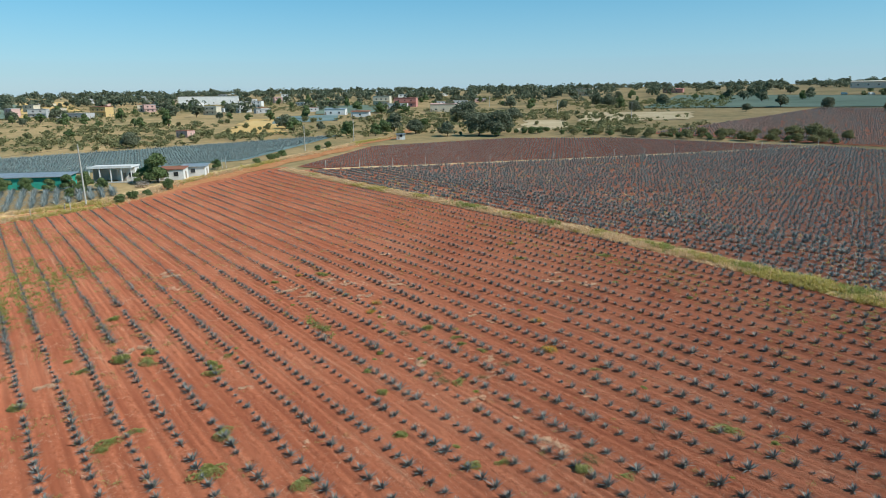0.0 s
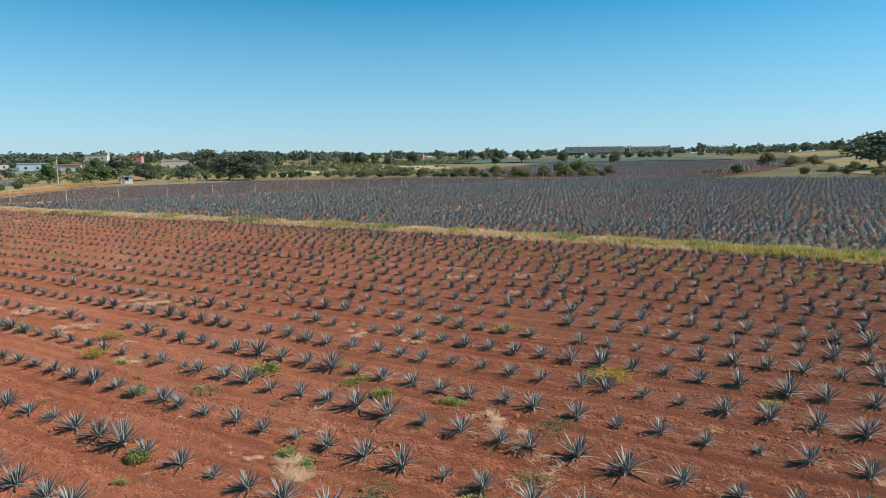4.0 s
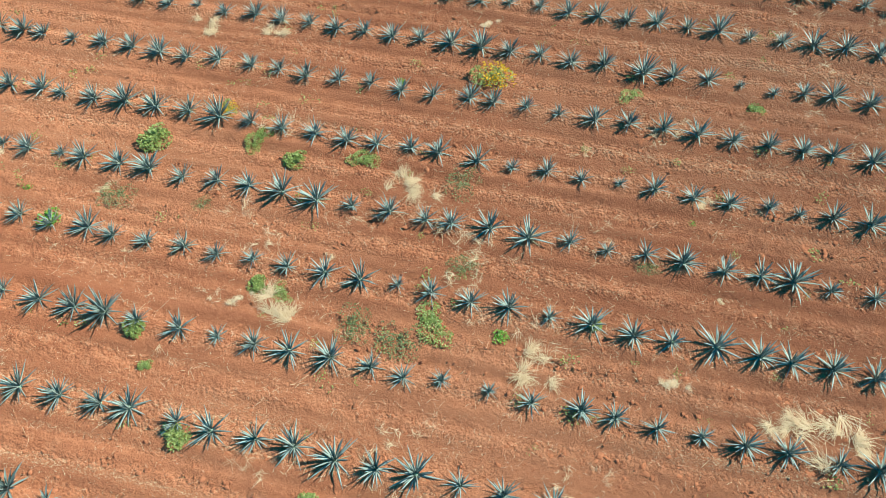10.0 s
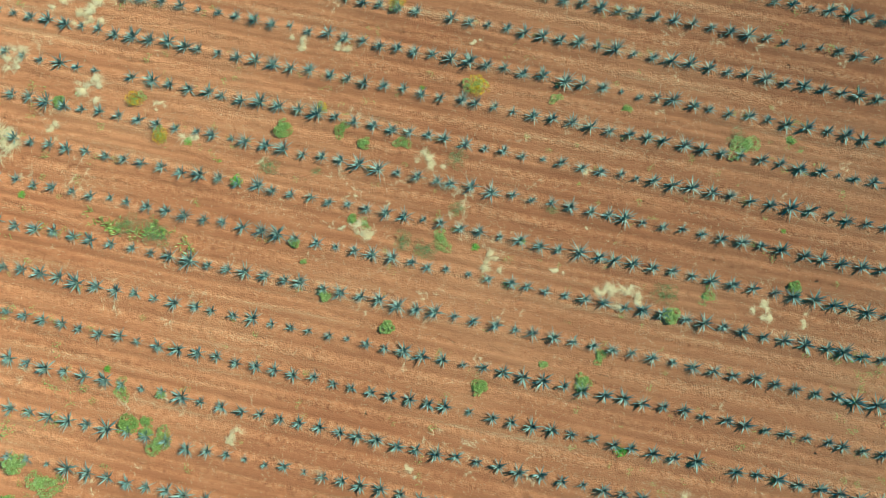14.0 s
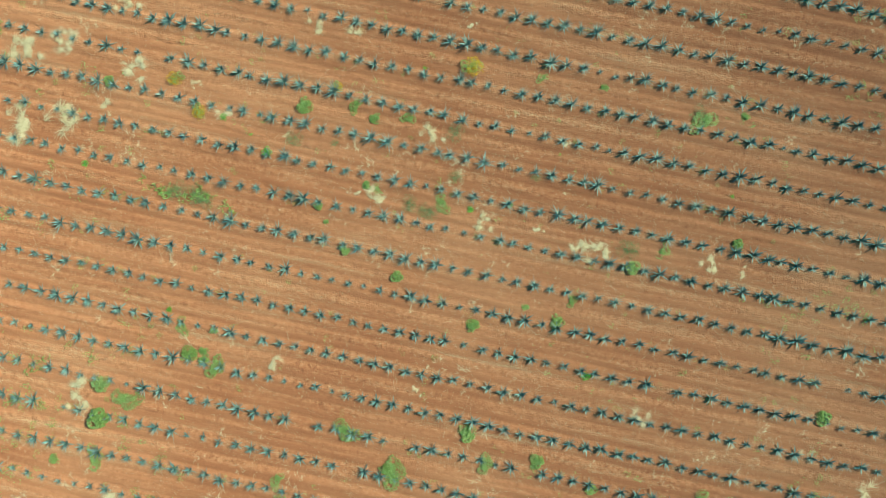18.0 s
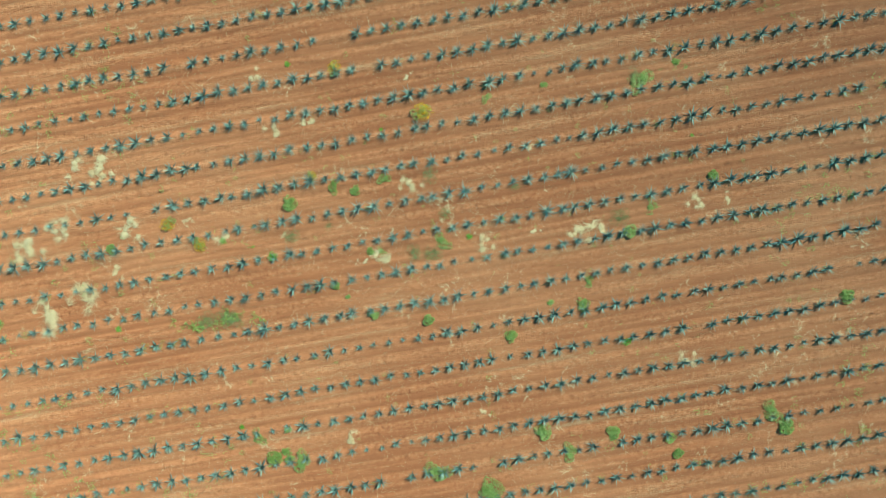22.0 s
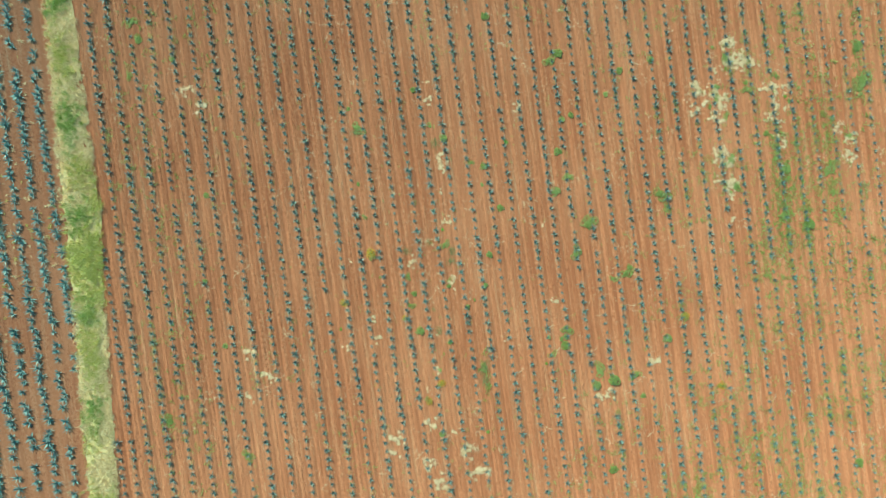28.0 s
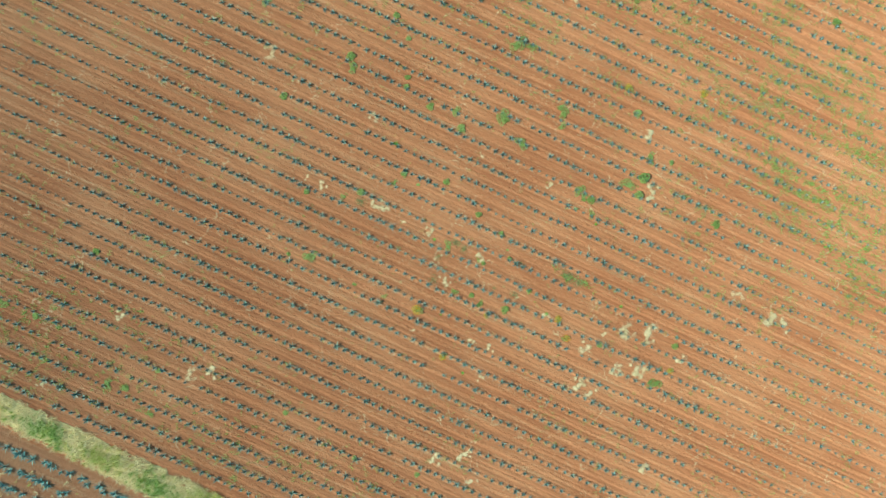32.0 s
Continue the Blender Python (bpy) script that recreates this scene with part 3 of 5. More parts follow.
PLANTED[1] = (-26.58, -25.39, -24.20, -22.93, -21.59, -20.39, -19.11, -17.73, -16.70, -15.40, -14.54, -13.15, -12.03, -10.74, -9.47, -8.32, -7.10, -5.84, -4.60, -3.30, -2.03, -1.17, 0.13, 1.43, 2.78, 4.00, 5.23, 6.42, 7.71, 8.83, 9.83, 10.96, 12.28, 13.46, 14.70, 15.86, 17.15, 18.35, 19.57, 21.03, 22.10, 23.27)
PLANTED[0] = (-26.75, -25.58, -24.35, -23.02, -21.82, -20.65, -19.30, -18.00, -16.81, -15.55, -14.32, -13.03, -12.08, -10.87, -9.56, -8.41, -7.19, -6.01, -4.74, -3.57, -2.36, -1.28, 0.00, 1.20, 2.48, 3.76, 5.04, 6.17, 7.47, 8.74, 9.63, 10.82, 12.01, 13.25, 14.47, 15.64, 16.93, 18.20, 19.53, 20.67, 21.90, 23.07, 24.01)
PLANTED[-1] = (-25.76, -24.45, -23.23, -21.97, -20.88, -19.53, -18.26, -17.09, -15.80, -14.62, -13.31, -12.09, -11.07, -9.96, -8.57, -7.33, -6.15, -5.02, -3.76, -2.51, -1.48, -0.36, 1.05, 2.29, 3.73, 4.70, 5.88, 7.11, 8.29, 9.44, 10.79, 11.85, 13.02, 14.49, 15.56, 16.76, 17.92, 19.24, 20.47, 21.72, 23.04, 24.00)
PLANTED[-2] = (-24.86, -23.58, -22.46, -21.12, -19.75, -18.49, -17.32, -16.01, -14.82, -13.59, -12.47, -11.18, -9.91, -9.01, -7.50, -6.43, -5.14, -4.00, -2.78, -1.62, -0.50, 0.74, 1.93, 3.28, 4.49, 5.58, 6.85, 8.07, 9.29, 10.44, 11.60, 12.86, 14.10, 15.36, 16.61, 17.79, 19.05, 20.27, 21.45, 22.68, 23.97)
PLANTED[-3] = (-23.74, -22.54, -21.26, -20.00, -18.81, -17.57, -16.25, -14.91, -13.90, -12.52, -11.31, -10.10, -8.90, -7.77, -6.50, -5.39, -4.15, -3.01, -1.87, -0.71, 0.57, 1.83, 3.07, 4.27, 5.48, 6.69, 7.95, 9.10, 10.45, 11.59, 12.74, 13.96, 15.19, 16.38, 17.76, 18.83, 20.09, 21.27, 22.47, 23.76, 24.63)
PLANTED[-4] = (-22.71, -21.61, -20.30, -19.03, -17.86, -16.57, -15.32, -14.07, -12.91, -11.64, -10.43, -9.27, -8.09, -6.85, -5.57, -4.49, -3.27, -2.10, -0.92, 0.23, 1.24, 2.74, 4.14, 5.29, 6.52, 7.74, 8.91, 10.20, 11.47, 12.48, 13.81, 15.03, 16.35)
PLANTED[-5] = (-21.73, -20.47, -19.22, -18.13, -16.87, -15.61, -14.39, -13.17, -11.88, -10.61, -9.49, -8.24, -7.07, -5.83, -4.57, -3.48, -2.34, -1.08, 0.11, 1.31)
PLANTED[-6] = (-20.69, -19.49, -18.28, -17.04, -15.85, -14.60, -13.30, -12.07, -10.89, -9.74)


def stations(k):
    """Where the plants of row k stand: the known ones, carried on at the usual pitch to both ends."""
    known = list(PLANTED.get(k, ()))
    if not known:
        known = [float(field_end(k * ROW)) + r_main.uniform(0, PITCH)]
    out = list(known)
    x = known[-1]
    while x < 92:
        x += PITCH * r_main.normal(1, 0.035)
        if r_main.random() > 0.015:
            out.append(x)
    x = known[0] - PITCH
    while x > field_end(k * ROW):
        out.append(x)
        x -= PITCH * r_main.normal(1, 0.035)
    return sorted(out)


EXTRA = {17: (45.3, -100.0, 7.0), 18: (47.2, -95.0, -21.0)}   # short rows where the strip swings away: y, first and last x
for k in range(-34, 19):
    y0 = EXTRA[k][0] if k in EXTRA else k * ROW
    for x in stations(k):
        if k in EXTRA and not EXTRA[k][1] < x < EXTRA[k][2] or y0 > strip_y(x, 0) - 0.35:
            continue
        # some stretches of a row have thriven more than others
        vigour = 0.06 * math.sin(x * 0.21 + k * 2.1) + 0.05 * math.sin(x * 0.9 + k)
        size = float(np.clip(r_main.normal(0.63, 0.095) + vigour, 0.3, 0.88)) * (1.15 if k in (15, 16) else 1)
        px, py = x, y0 + r_main.normal(0, 0.05) - 0.0024 * x - 0.02
        spot = (px, py, float(furrow(py)) - 0.03 + lz(px, py), size)
        (near_spots if NEAR[0] < px < NEAR[1] and NEAR[2] < py < NEAR[3] else far_spots).append(spot)

r_v = np.random.default_rng(4)
whole = [agave_thing(r_v, n, 1.0, False) for n in (34, 38, 42, 36)]
split = [agave_thing(r_v, n, 1.0, True) for n in (30, 34, 38)]
for k, (px, py, pz, size) in enumerate(near_spots):
    kinds = split if SPLIT[0] < px < SPLIT[1] and SPLIT[2] < py < SPLIT[3] else whole
    model = kinds[k % len(kinds)]
    c = copy_thing(model, pose(px, py, pz, 0, 0, float(r_v.uniform(0, 360))))
    c.scale = (size, size, size * float(r_v.uniform(0.9, 1.12)))
for model in whole + split:
    for o in (*model.children_recursive, model):
        bpy.data.objects.remove(o)

far_spots = np.array(far_spots)
near_cam = (np.abs(far_spots[:, 0] - 2) < 48) & (np.abs(far_spots[:, 1] + 2) < 50)
fine = [rosette_arrays(r_v, n, 1.0, 2, 1.4) for n in (28, 32, 30, 26)]
coarse = [rosette_arrays(r_v, n, 1.0, 1, 2.3) for n in (16, 18)]
tagged(scatter("young_agave_rows", far_spots[near_cam][:, :3], far_spots[near_cam][:, 3], fine, AGAVE_FAR, r_v), "rows of young blue-green agave", "agave", kind="stuff")
tagged(scatter("distant_young_agave_rows", far_spots[~near_cam][:, :3], far_spots[~near_cam][:, 3], coarse, AGAVE_FAR, r_v), "rows of young agave farther along the field", "agave", kind="stuff")

# mature plants beyond the grass strip
r_old = np.random.default_rng(33)
old = []
for k in range(-1, 58):
    y0 = 51.2 + 2.53 * k
    xs = np.arange(-150, 108, 0.95) + r_old.normal(0, 0.16, 272)
    ys = y0 + r_old.normal(0, 0.16, len(xs))
    old.append(np.c_[xs, ys, (r_old.normal(0.88, 0.13, len(xs)) + 0.32 * smooth(54, 80, ys)).clip(0.45, 1.6)])
old = np.concatenate(old)
keep = inside(old[:, 0], old[:, 1], [(-139, 48), (108, 48), (108, 164), (-60, 198)]) & (old[:, 1] > strip_y(old[:, 0], 1) + 0.4) & (r_old.random(len(old)) > 0.03 + 0.12 * (np.sin(old[:, 0] * 0.11 + 1) * np.sin(old[:, 1] * 0.09) > 0.55))
old = old[keep]
old_xyz = np.c_[old[:, 0], old[:, 1], land(old[:, 0], old[:, 1])]
close = old[:, 1] < 72
mid = ~close & (old[:, 1] < 125)
big = [rosette_arrays(r_old, n, 1.0, 2, 1.5) for n in (26, 30, 28)]
midm = [rosette_arrays(r_old, n, 1.0, 1, 2.2) for n in (20, 22)]
small = [rosette_arrays(r_old, n, 1.05, 1, 2.8) for n in (14, 15)]
tagged(scatter("mature_agave_rows", old_xyz[close], old[close][:, 2], big, AGAVE_OLD, r_old), "tall mature blue-grey agave in close rows", "agave", kind="stuff")
tagged(scatter("mature_agave_middle_rows", old_xyz[mid], old[mid][:, 2], midm, AGAVE_OLD, r_old), "mature blue-grey agave rows", "agave", kind="stuff")
tagged(scatter("mature_agave_far_rows", old_xyz[~close & ~mid], old[~close & ~mid][:, 2], small, AGAVE_OLD, r_old), "mature agave rows at the far side of the field", "agave", kind="stuff")


def far_rows(name, poly, row, pitch, turn, size, mat, label, lift=0.0, seed=5):
    """Rows of small plants in a far field."""
    r = np.random.default_rng(seed)
    c = np.mean(poly, 0)
    reach = max(math.hypot(*(np.array(p) - c)) for p in poly)
    a, b = np.meshgrid(np.arange(-reach, reach, pitch), np.arange(-reach, reach, row))
    a, b = a.ravel() + r.normal(0, 0.1, a.size), b.ravel() + r.normal(0, 0.1, a.size)
    x = c[0] + a * math.cos(turn) - b * math.sin(turn)
    y = c[1] + a * math.sin(turn) + b * math.cos(turn)
    k = inside(x, y, [tuple(p) for p in poly]) & (r.random(len(x)) > 0.06)
    x, y = x[k], y[k]
    tiny = [rosette_arrays(r, n, 1.0, 1, 3.0) for n in (9, 10, 11)]
    return tagged(scatter(name, np.c_[x, y, land(x, y) + lift], r.normal(size, size * 0.15, len(x)), tiny, mat, r), label, "agave", kind="stuff")


far_rows("dark_field_agave_rows", [(-148.7, 53.3), (-138.7, 57.0), (-62.6, 196.2), (-131.7, 186.1), (-167.2, 157.1), (-184.1, 102.3)], 2.6, 1.1, 0.35, 0.85, AGAVE_OLD, "small grey-green agave rows in dark earth", 0, 8)
far_rows("slope_agave_rows", [(-134.7, 209.9), (-22.1, 207.0), (23.9, 427.6), (-147.3, 397.3)], 2.6, 1.4, 0.1, 1.25, AGAVE_OLD, "blue-grey agave rows on the rising slope", 0, 9)

# ---------------- grass strip ----------------
def tuft_arrays(r, blades, height, spread, width=0.02, droop=0.5):
    """A tuft of bent blades, two faces each."""
    vs, fs = [], []
    for k in range(blades):
        a, lean = r.uniform(0, 2 * math.pi), r.uniform(0.1, 1.0) * spread
        h = height * r.uniform(0.6, 1.15)
        root = np.array([r.normal(0, 0.12), r.normal(0, 0.12), -0.03])
        out = np.array([math.cos(a), math.sin(a), 0])
        side = np.array([-math.sin(a), math.cos(a), 0]) * width
        p1 = root + out * lean * h * 0.45 + [0, 0, h * 0.6]
        p2 = root + out * lean * h + [0, 0, h * (1 - droop * lean * 0.6)]
        base = len(vs)
        vs += [root - side, root + side, p1 + side, p1 - side, p2]
        fs += [(base, base + 1, base + 2, base + 3), (base + 3, base + 2, base + 4, base + 4)]
    v = np.array(vs)
    tri = []
    for q in fs:
        if q[2] == q[3]:
            tri.append(q[:3])
        else:
            tri += [(q[0], q[1], q[2]), (q[0], q[2], q[3])]
    return v, np.array(tri)


r_g = np.random.default_rng(11)


def bank(x, v):
    """A place on the grass strip with its height."""
    y = strip_y(x, v)
    return np.c_[x, y, land(x, y) + 0.2 * np.sin(np.pi * np.clip(v, 0, 1))]


n = 8500
gx_, gv_ = r_g.uniform(-146, 92, n), r_g.uniform(-0.06, 1.06, n)
lush = (np.sin(gx_ * 0.19 + 0.7) + np.sin(gx_ * 0.067 + 2.0) + 0.5 * np.sin(gx_ * 0.53) + 0.5 * np.sin(gv_ * 5 + gx_ * 0.11) + r_g.normal(0, 0.5, n)) > np.where(gx_ > 8, 1.1, np.where(gx_ > -13, 0.8, 1.7))
gsize = (r_g.uniform(0.55, 1.2, n) + 0.4 * lush * r_g.random(n)) * (0.8 + 0.35 * np.sin(gx_ * 0.41) ** 2)
tufts = [tuft_arrays(r_g, 20, 0.6, 1.25, 0.016) for _ in range(5)]
# clumps of taller grass: x along the strip, spread, and the share across it
MOUNDS = ((-47.5, 2.6, 0.5), (-40.5, 2.0, 0.4), (-29.5, 1.0, 0.6), (-17.0, 1.6, 0.6), (-10.5, 2.2, 0.45), (-3.5, 1.6, 0.6), (4.2, 2.4, 0.35), (9.5, 1.8, 0.6), (15.5, 2.0, 0.4), (22.5, 3.0, 0.55), (31, 2.6, 0.5), (40, 3.0, 0.5), (52, 3.0, 0.5), (-62, 3, 0.5), (-78, 2, 0.5))
mtuft = [tuft_arrays(r_g, 28, 0.95, 0.85, 0.016, 0.8) for _ in range(5)]
for group in (0, 1):
    some = MOUNDS[group::2]
    mx = np.concatenate([r_g.normal(c_, w_ * 0.8, int(46 * w_)) for c_, w_, v_ in some])
    mv = np.concatenate([r_g.normal(v_, 0.2, int(46 * w_)) for c_, w_, v_ in some]).clip(0, 1)
    mat_, words = ((GRASS, "tall yellow-green grass mounds on the strip"), (GREEN_GRASS, "dark green grass clumps on the strip"))[group]
    tagged(scatter("strip_grass_mounds", bank(mx, mv), r_g.uniform(0.45, 1.0, len(mx)), mtuft, mat_, r_g, False), words, "grass", kind="stuff")
tagged(scatter("strip_straw_grass", bank(gx_, gv_)[~lush], gsize[~lush], tufts, STRIP_STRAW, r_g, False), "bleached straw grass on the strip between fields", "grass", kind="stuff")
tagged(scatter("strip_green_grass", bank(gx_, gv_)[lush], gsize[lush], tufts, GRASS, r_g, False), "yellow-green grass on the strip between fields", "grass", kind="stuff")
# dry and green weeds between the mature rows
r_w = np.random.default_rng(71)
wx_, wy_ = r_w.uniform(-135, 106, 9000), 48 + 90 * r_w.random(9000) ** 1.3
wy_ = np.where(r_w.random(9000) < 0.7, 51.2 + 2.53 * np.round((wy_ - 51.2) / 2.53 - 0.5) + 1.26 + r_w.normal(0, 0.35, 9000), wy_)
thick = np.sin(wx_ * 0.13 + 0.4) + np.sin(wy_ * 0.21 + wx_ * 0.05) + r_w.normal(0, 0.6, 9000)
grown = inside(wx_, wy_, [(-136, 48), (107, 48), (107, 160), (-60, 190)]) & (wy_ > strip_y(wx_, 1) + 0.6) & (thick > 0.1)
dry = r_w.random(9000) < 0.6
low_tuft = [tuft_arrays(r_w, 14, 0.5, 1.3, 0.022) for _ in range(4)]
weed_xyz = np.c_[wx_, wy_, land(wx_, wy_)]
weed_size = r_w.uniform(0.5, 1.15, 9000)
for some, mat_, words in ((grown & dry, STRIP_STRAW, "bleached dry weeds between the mature agave rows"), (grown & ~dry, GRASS, "yellow-green weeds between the mature agave rows")):
    tagged(scatter("mature_field_weeds", weed_xyz[some], weed_size[some], low_tuft, mat_, r_w, False), words, "weeds", kind="stuff")
n = 5200
vx = r_g.uniform(0, 1, n)
vi = (vx * 9).astype(int)
tr = np.array(TRACK, float)
vp = tr[vi] + (tr[vi + 1] - tr[vi]) * (vx * 9 - vi)[:, None] + r_g.normal(0, 1.2, (n, 2)) + np.where((r_g.random(n) < 0.4) & (vx < 0.45), 1, -1.4)[:, None] * np.array([3.6, -2.2])
pale = (np.sin(vp[:, 0] * 0.13) + np.sin(vp[:, 1] * 0.21 + 1) + r_g.normal(0, 0.6, n)) > -0.4
tagged(scatter("verge_straw", np.c_[vp, land(vp[:, 0], vp[:, 1])][pale], r_g.uniform(0.5, 1.5, n)[pale], tufts, STRIP_STRAW, r_g, False), "bleached dry grass along the dirt track", "grass", kind="stuff")
tagged(scatter("verge_grass", np.c_[vp, land(vp[:, 0], vp[:, 1])][~pale], r_g.uniform(0.5, 1.5, n)[~pale], tufts, GRASS, r_g, False), "yellow-green grass along the dirt track", "grass", kind="stuff")

# ---------------- weeds, straw and clods in the field ----------------
def leaf_cloud(r, count, rad, height, size, flat=0.5, hollow=0.3):
    """Small pointed leaves in a ragged low dome, four corners each."""
    vs, fs = [], []
    lobes = [(r.normal(0, 0.4, 2) * rad, r.uniform(0.35, 0.75) * rad, r.uniform(0.5, 1.0)) for _ in range(6)]
    for k in range(count):
        c, lr, lh = lobes[r.integers(0, len(lobes))]
        a, q = r.uniform(0, 2 * math.pi), math.sqrt(r.uniform(hollow * 0.3, 1))
        x, y = c[0] + lr * q * math.cos(a), c[1] + lr * q * math.sin(a)
        z = height * lh * math.sqrt(max(0.03, 1 - q * q)) * r.uniform(0.35, 1.05)
        out = np.array([math.cos(a + r.normal(0, 0.7)), math.sin(a + r.normal(0, 0.7)), r.normal(0.25, flat)])
        out /= np.linalg.norm(out)
        side = np.cross(out, [0, 0, 1.0])
        side = side / (np.linalg.norm(side) + 1e-6) * size * 0.42
        s = size * r.uniform(0.6, 1.3)
        p = np.array([x, y, z])
        b = len(vs)
        vs += [p, p + out * s * 0.5 + side, p + out * s, p + out * s * 0.5 - side]
        fs.append((b, b + 1, b + 2, b + 3))
    return np.array(vs), np.array(fs)


def stems(r, count, rad, height, thick=0.008):
    b = Build()
    for k in range(count):
        a, q = r.uniform(0, 2 * math.pi), r.uniform(0.2, 0.9) * rad
        x, y = q * math.cos(a), q * math.sin(a)
        b.tube([(0, 0, -0.05), (x * 0.5, y * 0.5, height * 0.5), (x, y, height * r.uniform(0.7, 1.0))], [thick * 1.5, thick, thick * 0.5], 4)
    return b


def straw_heap(r, blades, length):
    """Bleached stalks combed over one another in a few tussocks, each fanned to one side."""
    vs, fs = [], []
    heads = [(r.normal(0, 0.3), r.normal(0, 0.2), r.uniform(0, 6.3), r.uniform(0.35, 1.1)) for _ in range(7)]
    for k in range(blades):
        hx, hy, ha, spread = heads[r.integers(0, 7)]
        p = np.array([hx + r.normal(0, 0.05), hy + r.normal(0, 0.05), abs(r.normal(0.0, 0.03)) + 0.015])
        a = ha + r.normal(0, spread)
        ln = length * r.uniform(0.35, 1.25)
        out = np.array([math.cos(a), math.sin(a), r.uniform(0.05, 0.55)])
        side = np.array([-math.sin(a), math.cos(a), 0.0]) * r.uniform(0.002, 0.0045)
        mid = p + out * ln * 0.5
        tip = p + out * ln * np.array([1, 1, 0.2]) + [r.normal(0, 0.05), r.normal(0, 0.05), 0]
        b = len(vs)
        vs += [p - side, p + side, mid + side, mid - side, tip + side * 0.3, tip - side * 0.3]
        fs += [(b, b + 1, b + 2, b + 3), (b + 3, b + 2, b + 4, b + 5)]
    return np.array(vs), np.array(fs)


r_w = np.random.default_rng(51)


def model_straw(blades, length):
    root = thing("straw_clump", Matrix(), "bleached dry straw clump lying on red earth", "dry grass", "straw clumps")
    v, f = straw_heap(r_w, blades, length)
    tagged(part("straw_tangle", np_mesh("straw_tangle", v, f, STRAW), STRAW, root), kind="stuff")
    return root


def model_weed(mat, label, count, rad, height, size, category="weed", name="weed_plant"):
    root = thing(name, Matrix(), label, category, category + " in the field")
    part("stem", stems(r_w, 9, rad * 0.8, height * 0.7), WEED_DRY, root)
    part("foliage", np_mesh("foliage", *leaf_cloud(r_w, count, rad, height, size), mat), mat, root)
    return root


def model_flower():
    root = thing("flowering_bush", Matrix(), "wild bush covered in orange-yellow flowers", "flower bush", "flower bushes in the field")
    part("stem", stems(r_w, 12, 0.4, 0.42), WEED, root)
    part("foliage", np_mesh("foliage", *leaf_cloud(r_w, 650, 0.5, 0.42, 0.06), WEED), WEED, root, "green feathery leaves")
    v, f = leaf_cloud(r_w, 280, 0.55, 0.56, 0.06, 0.15)
    tagged(part("blossom", np_mesh("blossom", v + [0, 0, 0.05], f, FLOWER), FLOWER, root, "orange-yellow blossom"), kind="stuff")
    return root


STRAWS = [model_straw(600, 0.32), model_straw(420, 0.28), model_straw(660, 0.36), model_straw(340, 0.38), model_straw(500, 0.26)]
WEEDS = [model_weed(WEED, "low green weed on red earth", 820, 0.40, 0.25, 0.065), model_weed(WEED, "spreading green weed on red earth", 1000, 0.55, 0.2, 0.06)]
LIMES = [model_weed(WEED_LIME, "small lime-green weed on red earth", 220, 0.24, 0.18, 0.06)]
DRIES = [model_weed(WEED_DRY, "half-dry weed with pale leaves", 480, 0.5, 0.22, 0.05)]
BUSHES = [model_weed(WEED, "leafy dark green bush beside the agave row", 1300, 0.5, 0.5, 0.08, "bush", "leafy_bush")]
FLOWERS = [model_flower()]
MODELS = STRAWS + WEEDS + LIMES + DRIES + BUSHES + FLOWERS


def put(models, spots, lo=0.7, hi=1.35):
    for k, (x, y, *s) in enumerate(spots):
        q = (s[0] if s else 1.0) * float(r_w.uniform(lo, hi))
        c = copy_thing(models[k % len(models)], pose(x, y, float(furrow(y)) - 0.02 + lz(x, y), 0, 0, float(r_w.uniform(0, 360))))
        c.scale = (q, q, q)


put(FLOWERS, [(-1.0, 9.3, 1.25), (-7.1, 13.8, 0.95), (-22.1, 4.1, 1.0), (-20.0, 2.1, 0.9), (-10.3, 5.9, 0.7), (-33.5, 34.5, 1.1), (-15.4, -32.9, 1.0), (-25.7, -36.8, 1.0), (-38.0, 2.0, 0.8)], 0.95, 1.05)
put(BUSHES, [(13.6, -2.8, 1.15), (-9.9, -2.9, 0.7), (3.9, 0.0, 0.5), (-3.2, -6.8, 0.75), (-22.9, -21.7, 1.2), (9.8, -18.0, 1.0), (14.4, -20.5, 1.0), (19.7, -28.0, 1.0), (23.2, -20.0, 0.95), (9.6, -18.5, 0.8), (20.6, 0.5, 0.7), (29.3, -10.5, 0.8), (10.0, 30.6, 1.1), (-23.1, -19.4, 1.0), (29.0, 32.5, 1.0), (-27.1, 2.9, 0.8)])
put(WEEDS, [(-12.4, 4.1, 1.1), (-8.8, 4.7, 0.7), (-7.1, 4.2, 0.8), (-4.8, 4.7, 0.8), (-6.7, -0.8, 1.1), (-5.9, -1.0, 0.8), (-9.1, -4.0, 0.6), (-1.0, -1.1, 0.9), (-7.4, -5.7, 0.9), (15.6, -1.0, 0.9), (6.5, -7.2, 0.8), (9.8, -5.9, 1.1), (9.0, -7.7, 1.3), (0.2, -7.8, 0.7), (3.0, -9.3, 1.2), (16.2, 8.7, 1.2), (19.3, 9.7, 0.7), (20.0, 9.3, 0.6), (8.8, 9.7, 0.8), (4.2, 9.5, 0.8), (-15.7, -13.6, 1.0), (-18.1, -13.9, 1.0), (-16.1, -15.3, 1.2), (-14.9, -16.2, 1.0)])
